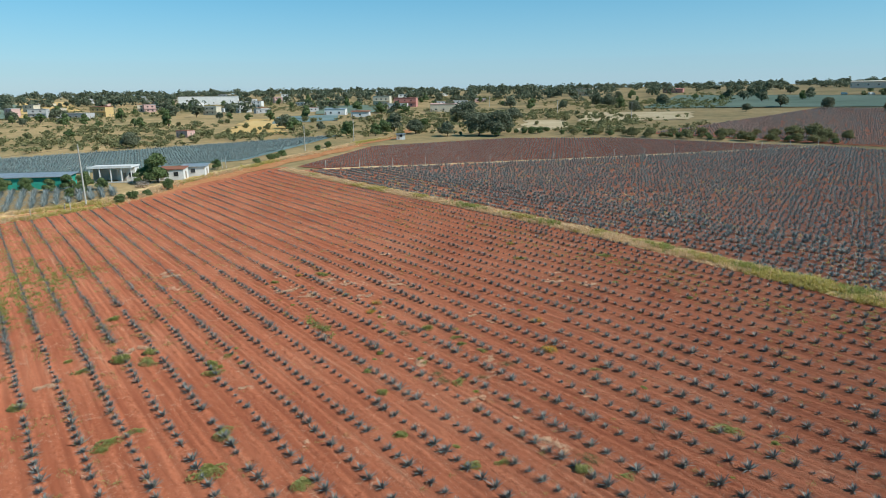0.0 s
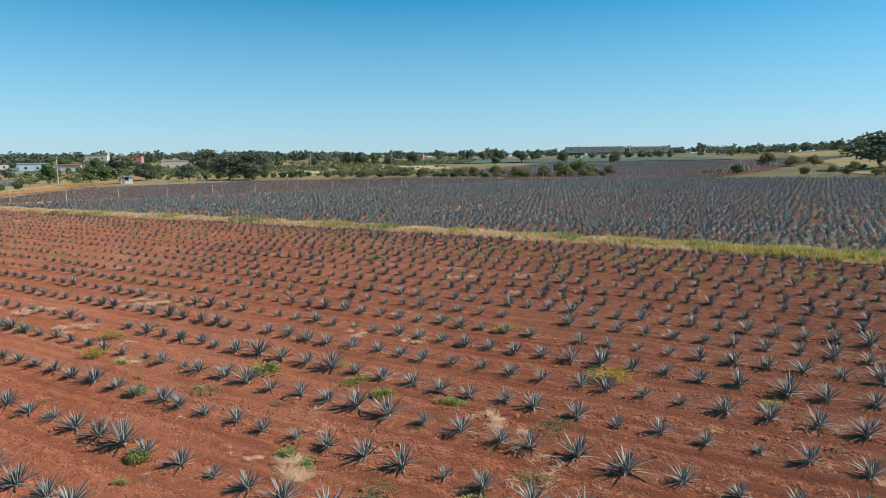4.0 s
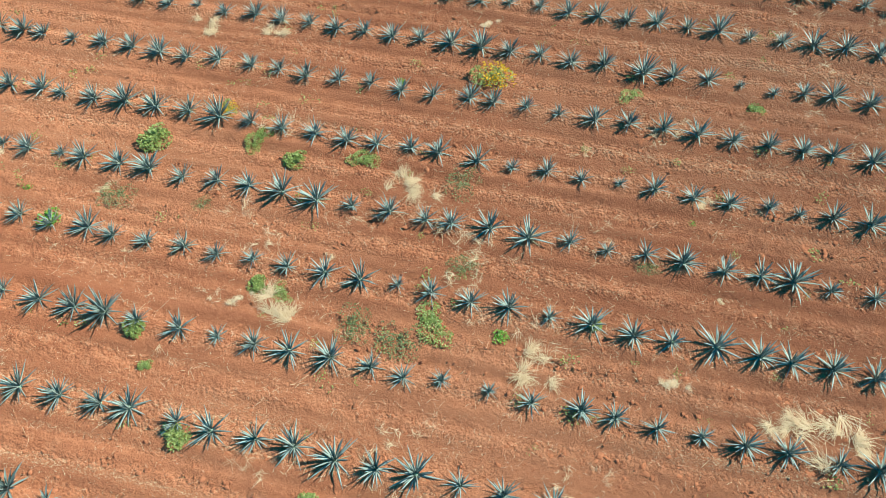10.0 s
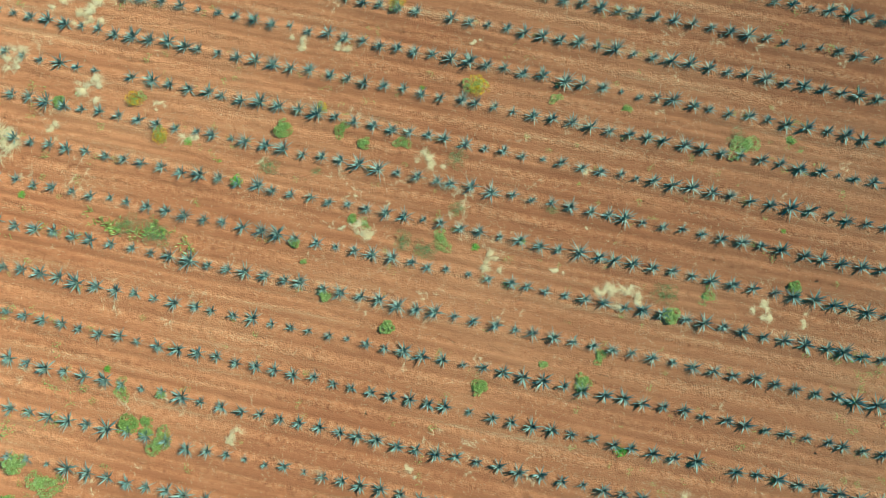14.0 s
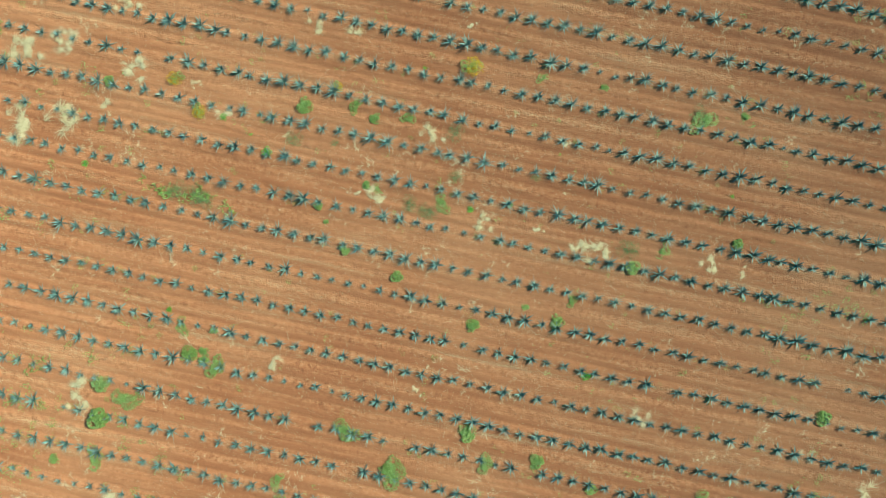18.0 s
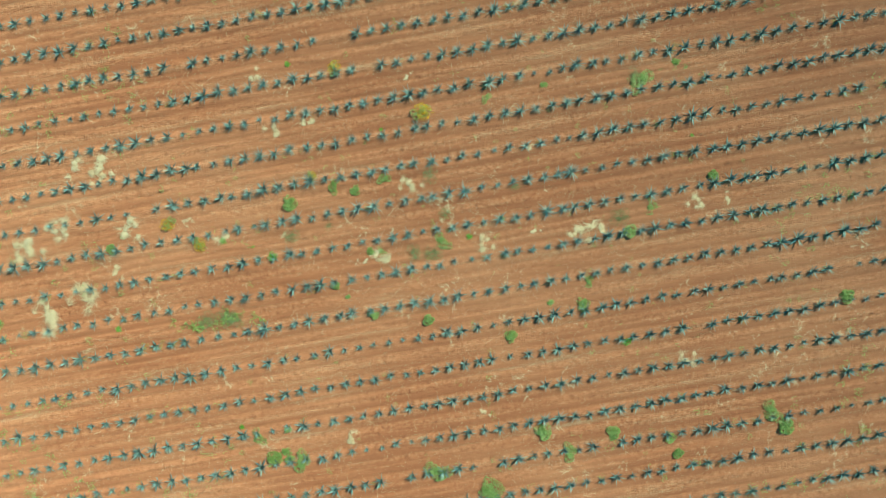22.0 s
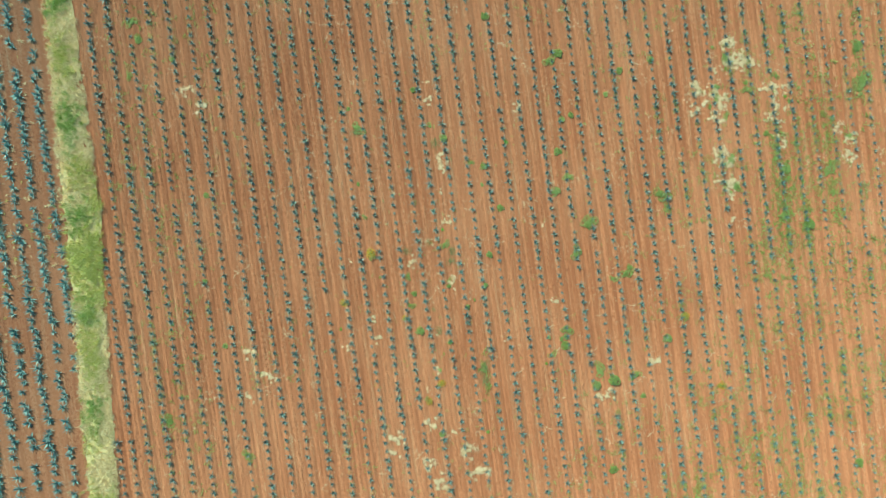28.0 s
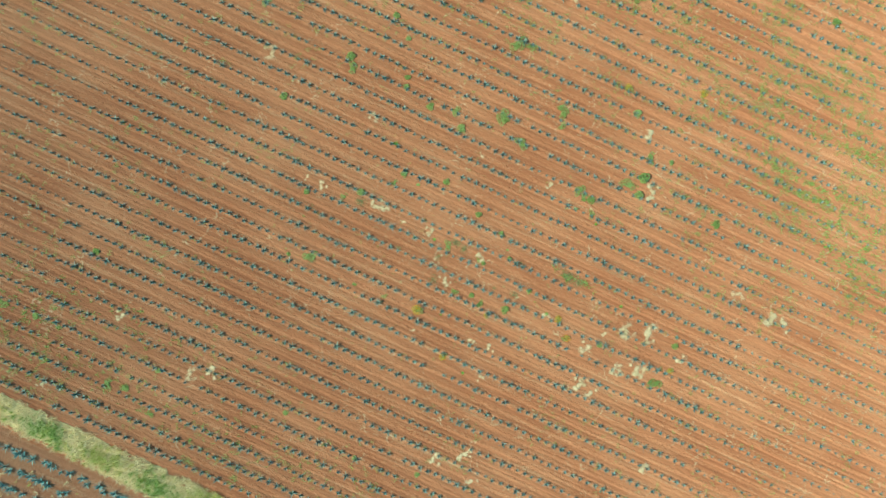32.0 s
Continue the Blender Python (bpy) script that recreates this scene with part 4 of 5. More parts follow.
put(WEEDS, [(-36.0, 4.8, 1.2), (-20.9, -20.1, 1.3), (4.2, -17.1, 1.5), (-4.4, -19.0, 1.2), (-15.9, -15.9, 1.2), (6.1, -19.0, 1.3), (-25.5, -25.6, 1.2), (-22.5, -24.7, 1.2), (3.2, -49.3, 1.8), (-3.0, -48.6, 1.8), (-5.0, -51.5, 1.8), (2.3, -55.6, 1.8), (18.9, -61.4, 2.0), (13.5, -61.1, 2.0), (-18.1, -29.9, 1.3), (-0.1, -32.2, 1.3), (32.3, 36.8, 1.4), (34.7, 37.5, 1.4), (-1.0, -21.1, 1.3), (-8.3, -25.7, 1.2), (-35.1, -20.1, 1.3), (-26.3, 29.8, 1.3), (-39.2, -54.7, 1.6)])
put(LIMES, [(-14.4, 0.1, 1.1), (1.1, -0.9, 1.0), (-15.9, 1.2, 0.6), (-27.6, -3.4, 1.0), (-19.3, -12.8, 0.9), (12.0, -11.1, 1.2), (6.7, 4.3, 0.6), (19.6, 3.9, 0.8), (-10.7, 14.8, 0.9), (25.1, -5.5, 0.9), (-4.3, 8.5, 0.6), (-18.2, 2.0, 0.8)])
put(DRIES, [(-20.5, -3.9, 1.2), (-19.1, -4.0, 1.2), (-18.5, -4.2, 1.1), (-3.4, -1.4, 1.0), (-1.8, -1.7, 1.0), (-1.1, 4.3, 1.0), (12.9, -1.5, 1.3), (15.9, 9.3, 1.2), (-0.5, 1.1, 0.8), (-12.6, 1.5, 1.0), (-9.7, 1.7, 0.6), (5.4, 2.4, 0.7)])
put(STRAWS, [(-25.3, 4.1, 1.3), (-26.2, 4.4, 1.1), (-17.8, 2.3, 1.1), (-20.7, 4.0, 0.7), (-26.5, 9.4, 1.5), (-27.2, 8.8, 1.5), (-7.2, -1.4, 0.95), (-5.7, -1.7, 1.0), (-3.1, 4.0, 1.35), (-2.5, 3.7, 1.0), (2.2, -1.8, 1.1), (6.2, -1.4, 0.9), (9.6, -1.9, 1.3), (10.4, -2.0, 1.4), (11.3, -2.0, 1.2), (19.0, -1.2, 1.2), (21.5, -1.5, 1.0), (-11.0, -15.3, 1.1), (-13.2, 1.6, 1.0), (-12.7, 10.0, 1.2), (-9.8, 10.2, 0.8), (-1.6, 12.2, 0.8), (6.9, 5.1, 0.5), (-4.8, 0.6, 0.5), (7.7, 1.6, 0.5), (-11.4, -0.4, 0.6)])
put(STRAWS, [(-24.7, -20.9, 1.6), (-0.1, -14.8, 1.1), (-32.5, -1.7, 1.5), (-33.2, -0.8, 1.4), (-33.2, 4.0, 1.5), (-34.2, 3.8, 1.2), (-28.7, 9.9, 1.2), (-21.1, -28.3, 1.6), (-30.1, -0.4, 1.5), (-26.9, 1.0, 1.3), (-31.3, 5.3, 1.4), (-24.7, -19.5, 1.4), (-15.2, 26.1, 1.3), (24.6, 31.3, 1.5), (22.1, 29.7, 1.5)])
for cx, cy, n_ in ((19.5, -42.9, 9), (13.8, -41.0, 10), (4.9, -41.0, 8), (1.4, -41.1, 6), (18.8, -45.0, 5), (13.8, -49.6, 6), (9.3, -48.8, 5), (5.8, -58.6, 6)):
    put(STRAWS, [(cx + float(r_w.normal(0, 1.6)), cy + float(r_w.normal(0, 0.8)), 1.1) for _ in range(n_ + 3)])
    put(WEEDS + LIMES, [(cx + float(r_w.normal(0, 2.2)), cy + float(r_w.normal(0, 1.0)), 0.9) for _ in range(n_ // 2)])
put(WEEDS, [(16.7, -25.7, 1.2), (37.5, -21.8, 1.3), (14.0, -19.2, 1.2), (22.2, -18.7, 1.1), (-10.8, 30.9, 1.3), (-19.7, 40.0, 1.4), (-37.2, -1.6, 1.3), (-36.5, 4.7, 1.2), (-17.2, -15.8, 1.3), (-0.3, -21.1, 1.3), (-7.5, -25.9, 1.3), (-8.9, -23.7, 1.2), (20.5, -32.5, 1.2), (1.7, -31.8, 1.5), (47.9, 32.7, 1.5), (53.1, 33.1, 1.5), (44.1, 20.7, 1.3), (27.6, 38.6, 1.3), (-1.6, 32.4, 1.3)])
put(STRAWS, [(12.8, -37.8, 1.6), (13.6, -39.2, 1.6), (16.4, -38.5, 1.5), (33.8, -15.7, 1.4), (-33.8, 4.4, 1.3), (-12.2, 27.8, 1.3), (-18.2, 28.6, 1.3), (-40.0, 16.8, 1.4), (16.5, -13.4, 0.9), (-13.3, 14.4, 1.2), (37.2, 27.7, 1.4), (-50.3, -11.2, 1.6), (-48.6, -11.4, 1.5), (-42.2, -12.0, 1.5), (-38.7, 0.0, 1.3), (-16.2, 25.0, 1.3), (43.1, 41.0, 1.5), (-29.5, 0.4, 1.3), (-30.6, 5.3, 1.3)])
put(FLOWERS, [(-59.3, -34.2, 1.2)])
for model in MODELS:
    for o in (*model.children_recursive, model):
        bpy.data.objects.remove(o)

# what nobody could count: small weeds, straw bits and clods
r_s = np.random.default_rng(77)


def wave(x, y, s, k):
    return np.sin(x * s + k) * np.sin(y * s * 1.7 + k * 2.3) + 0.6 * np.sin(x * s * 2.3 + y * s * 1.1 + k * 3)


n = 90000
sx, sy = r_s.uniform(-120, 88, n), r_s.uniform(-92, 43.5, n)
ok = sx > field_end(sy)
lush = 0.15 + 0.6 * smooth(-22, -48, sy) * smooth(45, 10, sx) + 0.28 * smooth(30, 41, sy) + 0.8 * smooth(-8, -50, sx) * smooth(-5, -30, sy)
green = ok & (r_s.random(n) < lush * (0.25 + 0.75 * (wave(sx, sy, 0.21, 1.0) > 0.1)) * 0.62)
at_row = r_s.random(n) < 0.35
sy = np.where(at_row, np.round(sy / ROW) * ROW + r_s.normal(0, 0.25, n), sy)
little = [leaf_cloud(r_s, 26, 0.26, 0.12, 0.065) for _ in range(4)]
tagged(scatter("small_green_weeds", np.c_[sx, sy, furrow(sy) - 0.01 + land(sx, sy)][green], (r_s.uniform(0.5, 1.1, n) + 0.8 * smooth(12, 40, np.hypot(sx, sy)))[green], little, WEED, r_s, False), "small green weeds between the rows", "weeds", kind="stuff")
# grassy streaks along some rows
streaks = []
for sx_, sy_, ln, wd, m_ in ((3.2, -49.3, 4, 0.5, 130), (-3.0, -48.6, 4, 0.5, 130), (-5.0, -51.5, 3.5, 0.5, 110), (2.3, -55.6, 4, 0.6, 120), (16.9, -61.3, 4.5, 0.6, 140), (3.9, -48.0, 3, 1.0, 120), (-4.9, -47.7, 3, 0.6, 90), (-45.5, -29.4, 2.5, 0.9, 120), (-50.2, -26.7, 2.5, 1.2, 140), (-57.2, -29.3, 2.5, 1.2, 140), (-63.4, -27.3, 2.5, 1.2, 130), (-56.9, -21.6, 2.5, 1.6, 120), (-69.7, -35.1, 5, 3, 220), (-37.3, -41.4, 6, 2, 150), (13.3, -55.3, 5, 2.0, 150), (22.6, -52.5, 5, 2.0, 120), (-19.8, -4.0, 1.4, 0.2, 50), (38.7, 37.8, 9, 2.5, 160), (11.8, 37.0, 8, 3.0, 110), (-19.1, 38.0, 8, 2.0, 110), (-43.1, -31.4, 4, 0.5, 170), (-49.0, -28.8, 3.5, 1.4, 200), (-57.4, -24.4, 4, 1.4, 260), (-58.7, -36.4, 3.5, 1.4, 200), (-49.8, -38.5, 3, 0.5, 110), (-0.1, -48.6, 5, 1.4, 260), (-4.1, -53.3, 6, 1.4, 240), (-11.1, -58.9, 5, 1.4, 160), (-8.7, -45.0, 3, 0.6, 90), (53.8, 30.2, 6, 1.6, 150), (36.7, 28.8, 6, 1.6, 110), (47.7, 35.4, 5, 1.6, 120)):
    m_ = int(m_ * 0.6)
    lines = r_s.integers(-2, 3, m_) * ROW * 0.5 * (wd > 1.0)
    streaks.append(np.c_[sx_ + r_s.normal(0, ln * 1.25, m_), sy_ + lines + r_s.normal(0, 0.28, m_)])
streaks = np.concatenate(streaks)
blades = [tuft_arrays(r_s, 14, 0.24, 1.3, 0.02) for _ in range(4)]
tagged(scatter("green_grass_streaks", np.c_[streaks, furrow(streaks[:, 1])], r_s.uniform(0.6, 1.5, len(streaks)), blades, GREEN_GRASS, r_s, False), "green grass growing in streaks along the rows", "grass", kind="stuff")
dry = ok & ~green & (r_s.random(n) < 0.2 * (0.2 + 0.8 * (wave(sx, sy, 0.33, 4.0) > 0.3)))
wisp = [straw_heap(r_s, 9, 0.2) for _ in range(5)]
tagged(scatter("straw_litter", np.c_[sx, sy, furrow(sy) + land(sx, sy)][dry], r_s.uniform(0.6, 1.5, n)[dry], wisp, STRAW, r_s, False), "dry straw litter on the red earth", "straw", kind="stuff")
# loose mats of bleached straw, larger than the litter
n = 2600
hx_, hy_ = r_s.uniform(-100, 80, n), r_s.uniform(-85, 43, n)
ok = (hx_ > field_end(hy_)) & (r_s.random(n) < 0.25 + 0.75 * (wave(hx_, hy_, 0.13, 5.0) > 0.35) + 0.35 * (hx_ < -20))
mats = [straw_heap(r_s, 60, 0.3) for _ in range(6)]
tagged(scatter("straw_mats", np.c_[hx_, hy_, furrow(hy_) + land(hx_, hy_)][ok], r_s.lognormal(-0.1, 0.4, n).clip(0.4, 1.25)[ok], mats, STRAW, r_s, False), "flattened mats of bleached straw between rows", "straw", kind="stuff")
n = 24000
wx, wy = r_s.normal(0, 27, n), r_s.normal(-3, 20, n).clip(-75, 43)
ok = r_s.random(n) < 0.35 + 0.65 * (wave(wx, wy, 0.37, 2.0) > 0.1)
shred = [straw_heap(r_s, 3, 0.10) for _ in range(6)]
tagged(scatter("straw_shreds", np.c_[wx, wy, furrow(wy)][ok], r_s.uniform(0.5, 1.5, n)[ok], shred, STRAW, r_s, False), "shreds of dry straw on tilled earth", "straw", kind="stuff")
n = 170000
cx_, cy_ = r_s.normal(2, 26, n).clip(-75, 75), r_s.normal(-4, 20, n).clip(-70, 43)
u = np.abs((cy_ / ROW + 0.5) % 1 - 0.5)
ok = r_s.random(n) < np.where((np.abs(u - 0.15) < 0.06) | (u > 0.42), 1.0, 0.3)
cx_, cy_ = cx_[ok], cy_[ok]


def clod(r):
    v = np.array([(1, 0, 0), (-1, 0, 0), (0, 1, 0), (0, -1, 0), (0, 0, 1), (0, 0, -0.6)], float) * r.uniform(0.6, 1.2, (6, 1)) * [1, 1, 0.5] + r.normal(0, 0.16, (6, 3))
    f = np.array([(0, 2, 4), (2, 1, 4), (1, 3, 4), (3, 0, 4), (2, 0, 5), (1, 2, 5), (3, 1, 5), (0, 3, 5)])
    return v, f


def crumb_of_earth(r):
    v, f = clod(r)
    return v[:5], f[:4]


tagged(scatter("earth_clods", np.c_[cx_, cy_, furrow(cy_) - 0.004], r_s.lognormal(-3.35, 0.5, len(cx_)).clip(0.012, 0.11), [crumb_of_earth(r_s) for _ in range(9)], CLOD, r_s, False), "loose clods of red earth", "soil clods", kind="stuff")

# ---------------- far fields ----------------
patch("valley_agave_field", [(-180.2, -31.8), (-176.7, 46.1), (-240.8, 116.5), (-240.1, -28.4)], BLUE_FIELD, "blue-green agave field in the shallow valley", "field", 0.06, 8)
far_rows("valley_agave_rows", [(-181.1, -29.8), (-177.7, 45.1), (-239.8, 113.5), (-239.0, -26.5)], 2.2, 1.1, 0.9, 1.25, AGAVE_OLD, "dense blue-green agave rows in the valley", 0, 12)
far_rows("house_agave_rows", [(-119.0, -26.3), (-127.6, -2.4), (-140.6, 0.9), (-152.0, -25.5)], 2.3, 0.7, -0.12, 1.7, AGAVE_OLD, "pale blue agave rows beside the houses", 0, 13)
patch("golden_meadow", [(-288.2, 75.3), (-265.9, 99.4), (-379.9, 163.2), (-389.3, 128.0)], GOLD, "golden dry meadow beyond the valley", "field", 0.08, 10, 3)
patch("western_meadow", [(-539.5, 9.7), (-554.6, 49.8), (-877.8, 90.7), (-898.9, 39.5)], GOLD, "golden dry meadow near the town", "field", 0.4, 20, 4)
patch("western_field", [(-550.6, -47.1), (-534.5, 7.6), (-836.0, 36.1), (-840.5, -40.4)], GREEN_FIELD, "green field near the town", "field", 0.4, 20)
patch("middle_green_field", [(-408.6, 185.5), (-392.3, 235.3), (-505.3, 298.0), (-537.5, 249.6)], GREEN_FIELD, "pale green field near the town", "field", 0.3, 15)
patch("middle_blue_field", [(-339.4, 122.8), (-335.0, 165.0), (-390.5, 194.9), (-401.9, 152.9)], BLUE_FIELD, "blue-green agave plot", "field", 0.12, 10)
patch("ridge_green_field", [(-252.8, 358.7), (-41.8, 449.1), (-130.0, 639.0), (-363.1, 568.9)], GREEN_FIELD, "wide pale green field on the ridge", "field", 0.35, 18)
patch("stubble_bank", [(-203.0, 240.9), (-166.6, 289.9), (-198.4, 340.0), (-259.5, 309.3)], STUBBLE, "pale stubble bank beside bushes", "field", 0.12, 8, 1.5)
patch("ploughed_stubble", [(-192.9, 185.3), (-174.2, 202.7), (-222.7, 249.2), (-239.5, 235.7)], STUBBLE, "orange-white stubble on a low slope", "field", 0.1, 8, 1.5)
patch("golden_pasture", [(14.0, 203.5), (100.0, 166.0), (420.0, 600.0), (-23.9, 619.1)], GOLD, "golden grass pasture on the hill", "field", 0.05, 10, 1.0)

# ---------------- trees ----------------
def crown_arrays(r, lobes, count, size):
    """Leaf clumps over the skins of several lobes, with gaps."""
    vs, fs = [], []
    w = np.array([l[3] ** 2 for l in lobes])
    which = r.choice(len(lobes), count, p=w / w.sum())
    for k in which:
        cx, cy, cz, rad = lobes[k]
        d = r.normal(0, 1, 3)
        d /= np.linalg.norm(d)
        if d[2] < -0.55:
            d[2] *= -0.4
        p = np.array([cx, cy, cz]) + d * rad * r.uniform(0.72, 1.08) * np.array([1, 1, 0.8])
        nrm = d + r.normal(0, 0.55, 3)
        nrm /= np.linalg.norm(nrm)
        a = np.cross(nrm, [0.3, 0.2, 1.0])
        a /= np.linalg.norm(a)
        b = np.cross(nrm, a)
        s = size * r.uniform(0.6, 1.4)
        base = len(vs)
        vs += [p + (a * 1.1 + b * r.uniform(-0.3, 0.3)) * s, p + b * s * r.uniform(0.5, 1), p - a * s * r.uniform(0.6, 1.1), p - b * s * r.uniform(0.5, 1)]
        fs.append((base, base + 1, base + 2, base + 3))
    return np.array(vs), np.array(fs)


r_t = np.random.default_rng(90)


def tree_model(name, label, mat, height, width, trunk, lobes_n, leaves, size, category="tree", limbs=5, group="trees beyond the fields"):
    """A tapered trunk, limbs and a crown of leaf clumps."""
    root = thing(name, Matrix(), label, category, group)
    lobes = []
    for k in range(lobes_n):
        a, q = r_t.uniform(0, 2 * math.pi), r_t.uniform(0.15, 0.75) * width / 2
        rad = width * r_t.uniform(0.2, 0.3)
        z = trunk + (height - trunk) * r_t.uniform(0.22, 0.75) - 0.2 * q
        lobes.append((q * math.cos(a), q * math.sin(a), min(z, height - rad * 0.8), rad))
    lobes.append((0, 0, height - width * 0.2, width * 0.24))
    b = Build()
    lean = r_t.normal(0, 0.04 * height, 2)
    b.tube([(0, 0, -0.3), (lean[0] * 0.3, lean[1] * 0.3, trunk * 0.5), (lean[0], lean[1], trunk), (lean[0] * 1.2, lean[1] * 1.2, height * 0.75)], [height * 0.035, height * 0.028, height * 0.022, height * 0.006], 7)
    part("trunk", b, BARK, root)
    b = Build()
    for cx, cy, cz, rad in lobes[:limbs]:
        b.tube([(lean[0] * 0.8, lean[1] * 0.8, trunk * 0.8), (cx * 0.5, cy * 0.5, (trunk + cz) * 0.52), (cx, cy, cz)], [height * 0.016, height * 0.011, height * 0.004], 5)
    part("bough", b, BARK, root)
    part("crown", np_mesh("crown", *crown_arrays(r_t, lobes, leaves, size), mat), mat, root)
    return root


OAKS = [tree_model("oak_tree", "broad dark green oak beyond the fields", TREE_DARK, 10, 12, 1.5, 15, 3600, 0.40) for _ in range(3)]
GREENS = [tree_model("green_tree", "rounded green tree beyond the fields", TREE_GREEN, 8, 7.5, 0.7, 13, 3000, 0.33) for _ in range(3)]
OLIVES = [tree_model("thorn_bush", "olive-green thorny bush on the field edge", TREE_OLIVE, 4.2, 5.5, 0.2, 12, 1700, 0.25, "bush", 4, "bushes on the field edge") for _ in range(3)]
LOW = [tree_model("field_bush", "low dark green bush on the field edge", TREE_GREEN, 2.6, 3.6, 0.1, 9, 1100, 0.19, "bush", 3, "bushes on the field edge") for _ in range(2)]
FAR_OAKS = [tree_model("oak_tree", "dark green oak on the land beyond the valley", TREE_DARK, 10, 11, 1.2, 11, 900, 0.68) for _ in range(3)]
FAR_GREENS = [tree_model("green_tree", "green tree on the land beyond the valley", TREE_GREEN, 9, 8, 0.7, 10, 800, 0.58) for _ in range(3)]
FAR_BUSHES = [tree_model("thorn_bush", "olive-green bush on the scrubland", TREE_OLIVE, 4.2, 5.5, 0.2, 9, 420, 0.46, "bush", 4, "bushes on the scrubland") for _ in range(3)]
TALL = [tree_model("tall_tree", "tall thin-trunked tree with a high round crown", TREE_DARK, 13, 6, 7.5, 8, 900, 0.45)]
TREE_MODELS = TALL + OAKS + GREENS + OLIVES + LOW + FAR_OAKS + FAR_GREENS + FAR_BUSHES


def plant(models, spots):
    for k, (x, y, s) in enumerate(spots):
        c = copy_thing(models[k % len(models)], pose(x, y, lz(x, y) - 0.05, 0, 0, float(r_t.uniform(0, 360))))
        c.scale = (s, s, s * float(r_t.uniform(0.9, 1.1)))


plant(OAKS, [(-188.0, 157.6, 1.12), (-180.0, 162.3, 1.08), (-196.9, 146.9, 0.68), (-218.7, 144.5, 0.72), (-254.3, 202.5, 1.12), (-246.4, 233.8, 0.81), (-258.8, 394.5, 0.90), (-288.3, 369.2, 0.90), (-315.0, 387.5, 0.99), (-231.9, 325.6, 0.72), (-250.1, 26.1, 0.68), (-170.8, 351.6, 0.54), (-138.4, 382.3, 0.68), (-103.7, 376.1, 0.54)])
plant(GREENS, [(-232.8, 115.3, 0.81), (-224.8, 126.0, 0.77), (-230.7, 134.0, 0.90), (-240.5, 165.7, 0.72), (-144.8, 11.0, 0.95), (-146.4, 9.4, 0.7), (-129.4, 9.5, 0.36), (-145.9, -13.9, 0.45), (-138.8, -8.1, 0.36), (-141.6, -3.1, 0.41), (-131.8, -11.2, 0.32), (-148.9, -23.6, 0.55), (-148.0, -18.8, 0.45), (-146.8, -9.9, 0.5), (-148.7, -5.4, 0.5), (-144.0, -25.7, 0.4), (-145.4, 5.9, 0.35), (-161.0, 31.9, 0.36), (-178.1, 159.3, 0.63), (-194.9, 177.4, 0.72), (-437.0, 236.4, 1.08), (-377.4, 223.1, 0.99), (-345.5, 345.6, 0.99)])
plant(OLIVES, [(-78.5, 217.2, 1.22), (-72.6, 221.2, 1.35), (-67.7, 219.1, 0.99), (-84.4, 215.3, 0.90), (-61.7, 222.1, 0.81), (-101.2, 213.5, 0.72), (-112.0, 211.6, 0.81), (-122.9, 206.8, 0.81), (-94.3, 219.4, 0.72), (-130.8, 203.9, 0.81), (29.0, 190.6, 0.90), (37.3, 186.3, 0.99), (41.2, 188.4, 0.90), (50.2, 181.6, 0.81), (56.1, 182.7, 0.72), (66.0, 177.9, 0.81), (24.0, 197.6, 0.63), (12.9, 219.4, 0.72), (7.6, 209.3, 0.54), (32.9, 195.7, 0.63), (75.0, 176.1, 0.81), (-14.3, 277.2, 1.26), (-5.7, 270.3, 1.08), (2.2, 266.3, 0.90), (-153.4, 181.5, 0.81), (-164.3, 196.6, 0.90)])
plant(LOW, [(-19.1, 219.0, 1.26), (0.6, 209.3, 0.90), (-150.4, 188.4, 1.17), (-103.2, 217.5, 0.99), (-118.0, 208.7, 0.99), (-178.1, 190.9, 0.90), (-164.7, 45.8, 0.81), (-170.6, 52.8, 0.90), (-177.5, 59.9, 0.90), (-173.6, 55.9, 0.72), (-186.3, 77.8, 0.81), (-193.2, 85.8, 0.90), (-117.6, -3.6, 0.81), (-120.6, -0.6, 0.72), (-123.5, 3.4, 0.63), (20.1, 192.5, 0.81), (46.2, 184.5, 0.81), (61.1, 180.8, 0.72), (11.1, 201.4, 0.81), (-30.0, 224.0, 0.54), (-28.0, 224.0, 0.45), (-25.1, 223.0, 0.54), (-185.0, 182.2, 0.81)])

hedge = []
for k in range(34):
    u = k / 33
    hedge.append((-152 + 90 * u + float(r_t.normal(0, 1.2)), 191 + 17 * u + float(r_t.normal(0, 1.5)), float(r_t.uniform(0.45, 0.95))))
plant(OLIVES + LOW, hedge)
plant(OLIVES, [(18 + 4.6 * k + float(r_t.normal(0, 1.2)), 197 - 1.6 * k + float(r_t.normal(0, 1.5)), float(r_t.uniform(0.5, 0.95))) for k in range(16)])
plant(LOW, [(-200 + 3.5 * k + float(r_t.normal(0, 2)), 160 + 3.0 * k + float(r_t.normal(0, 3)), float(r_t.uniform(0.6, 1.2))) for k in range(14)])
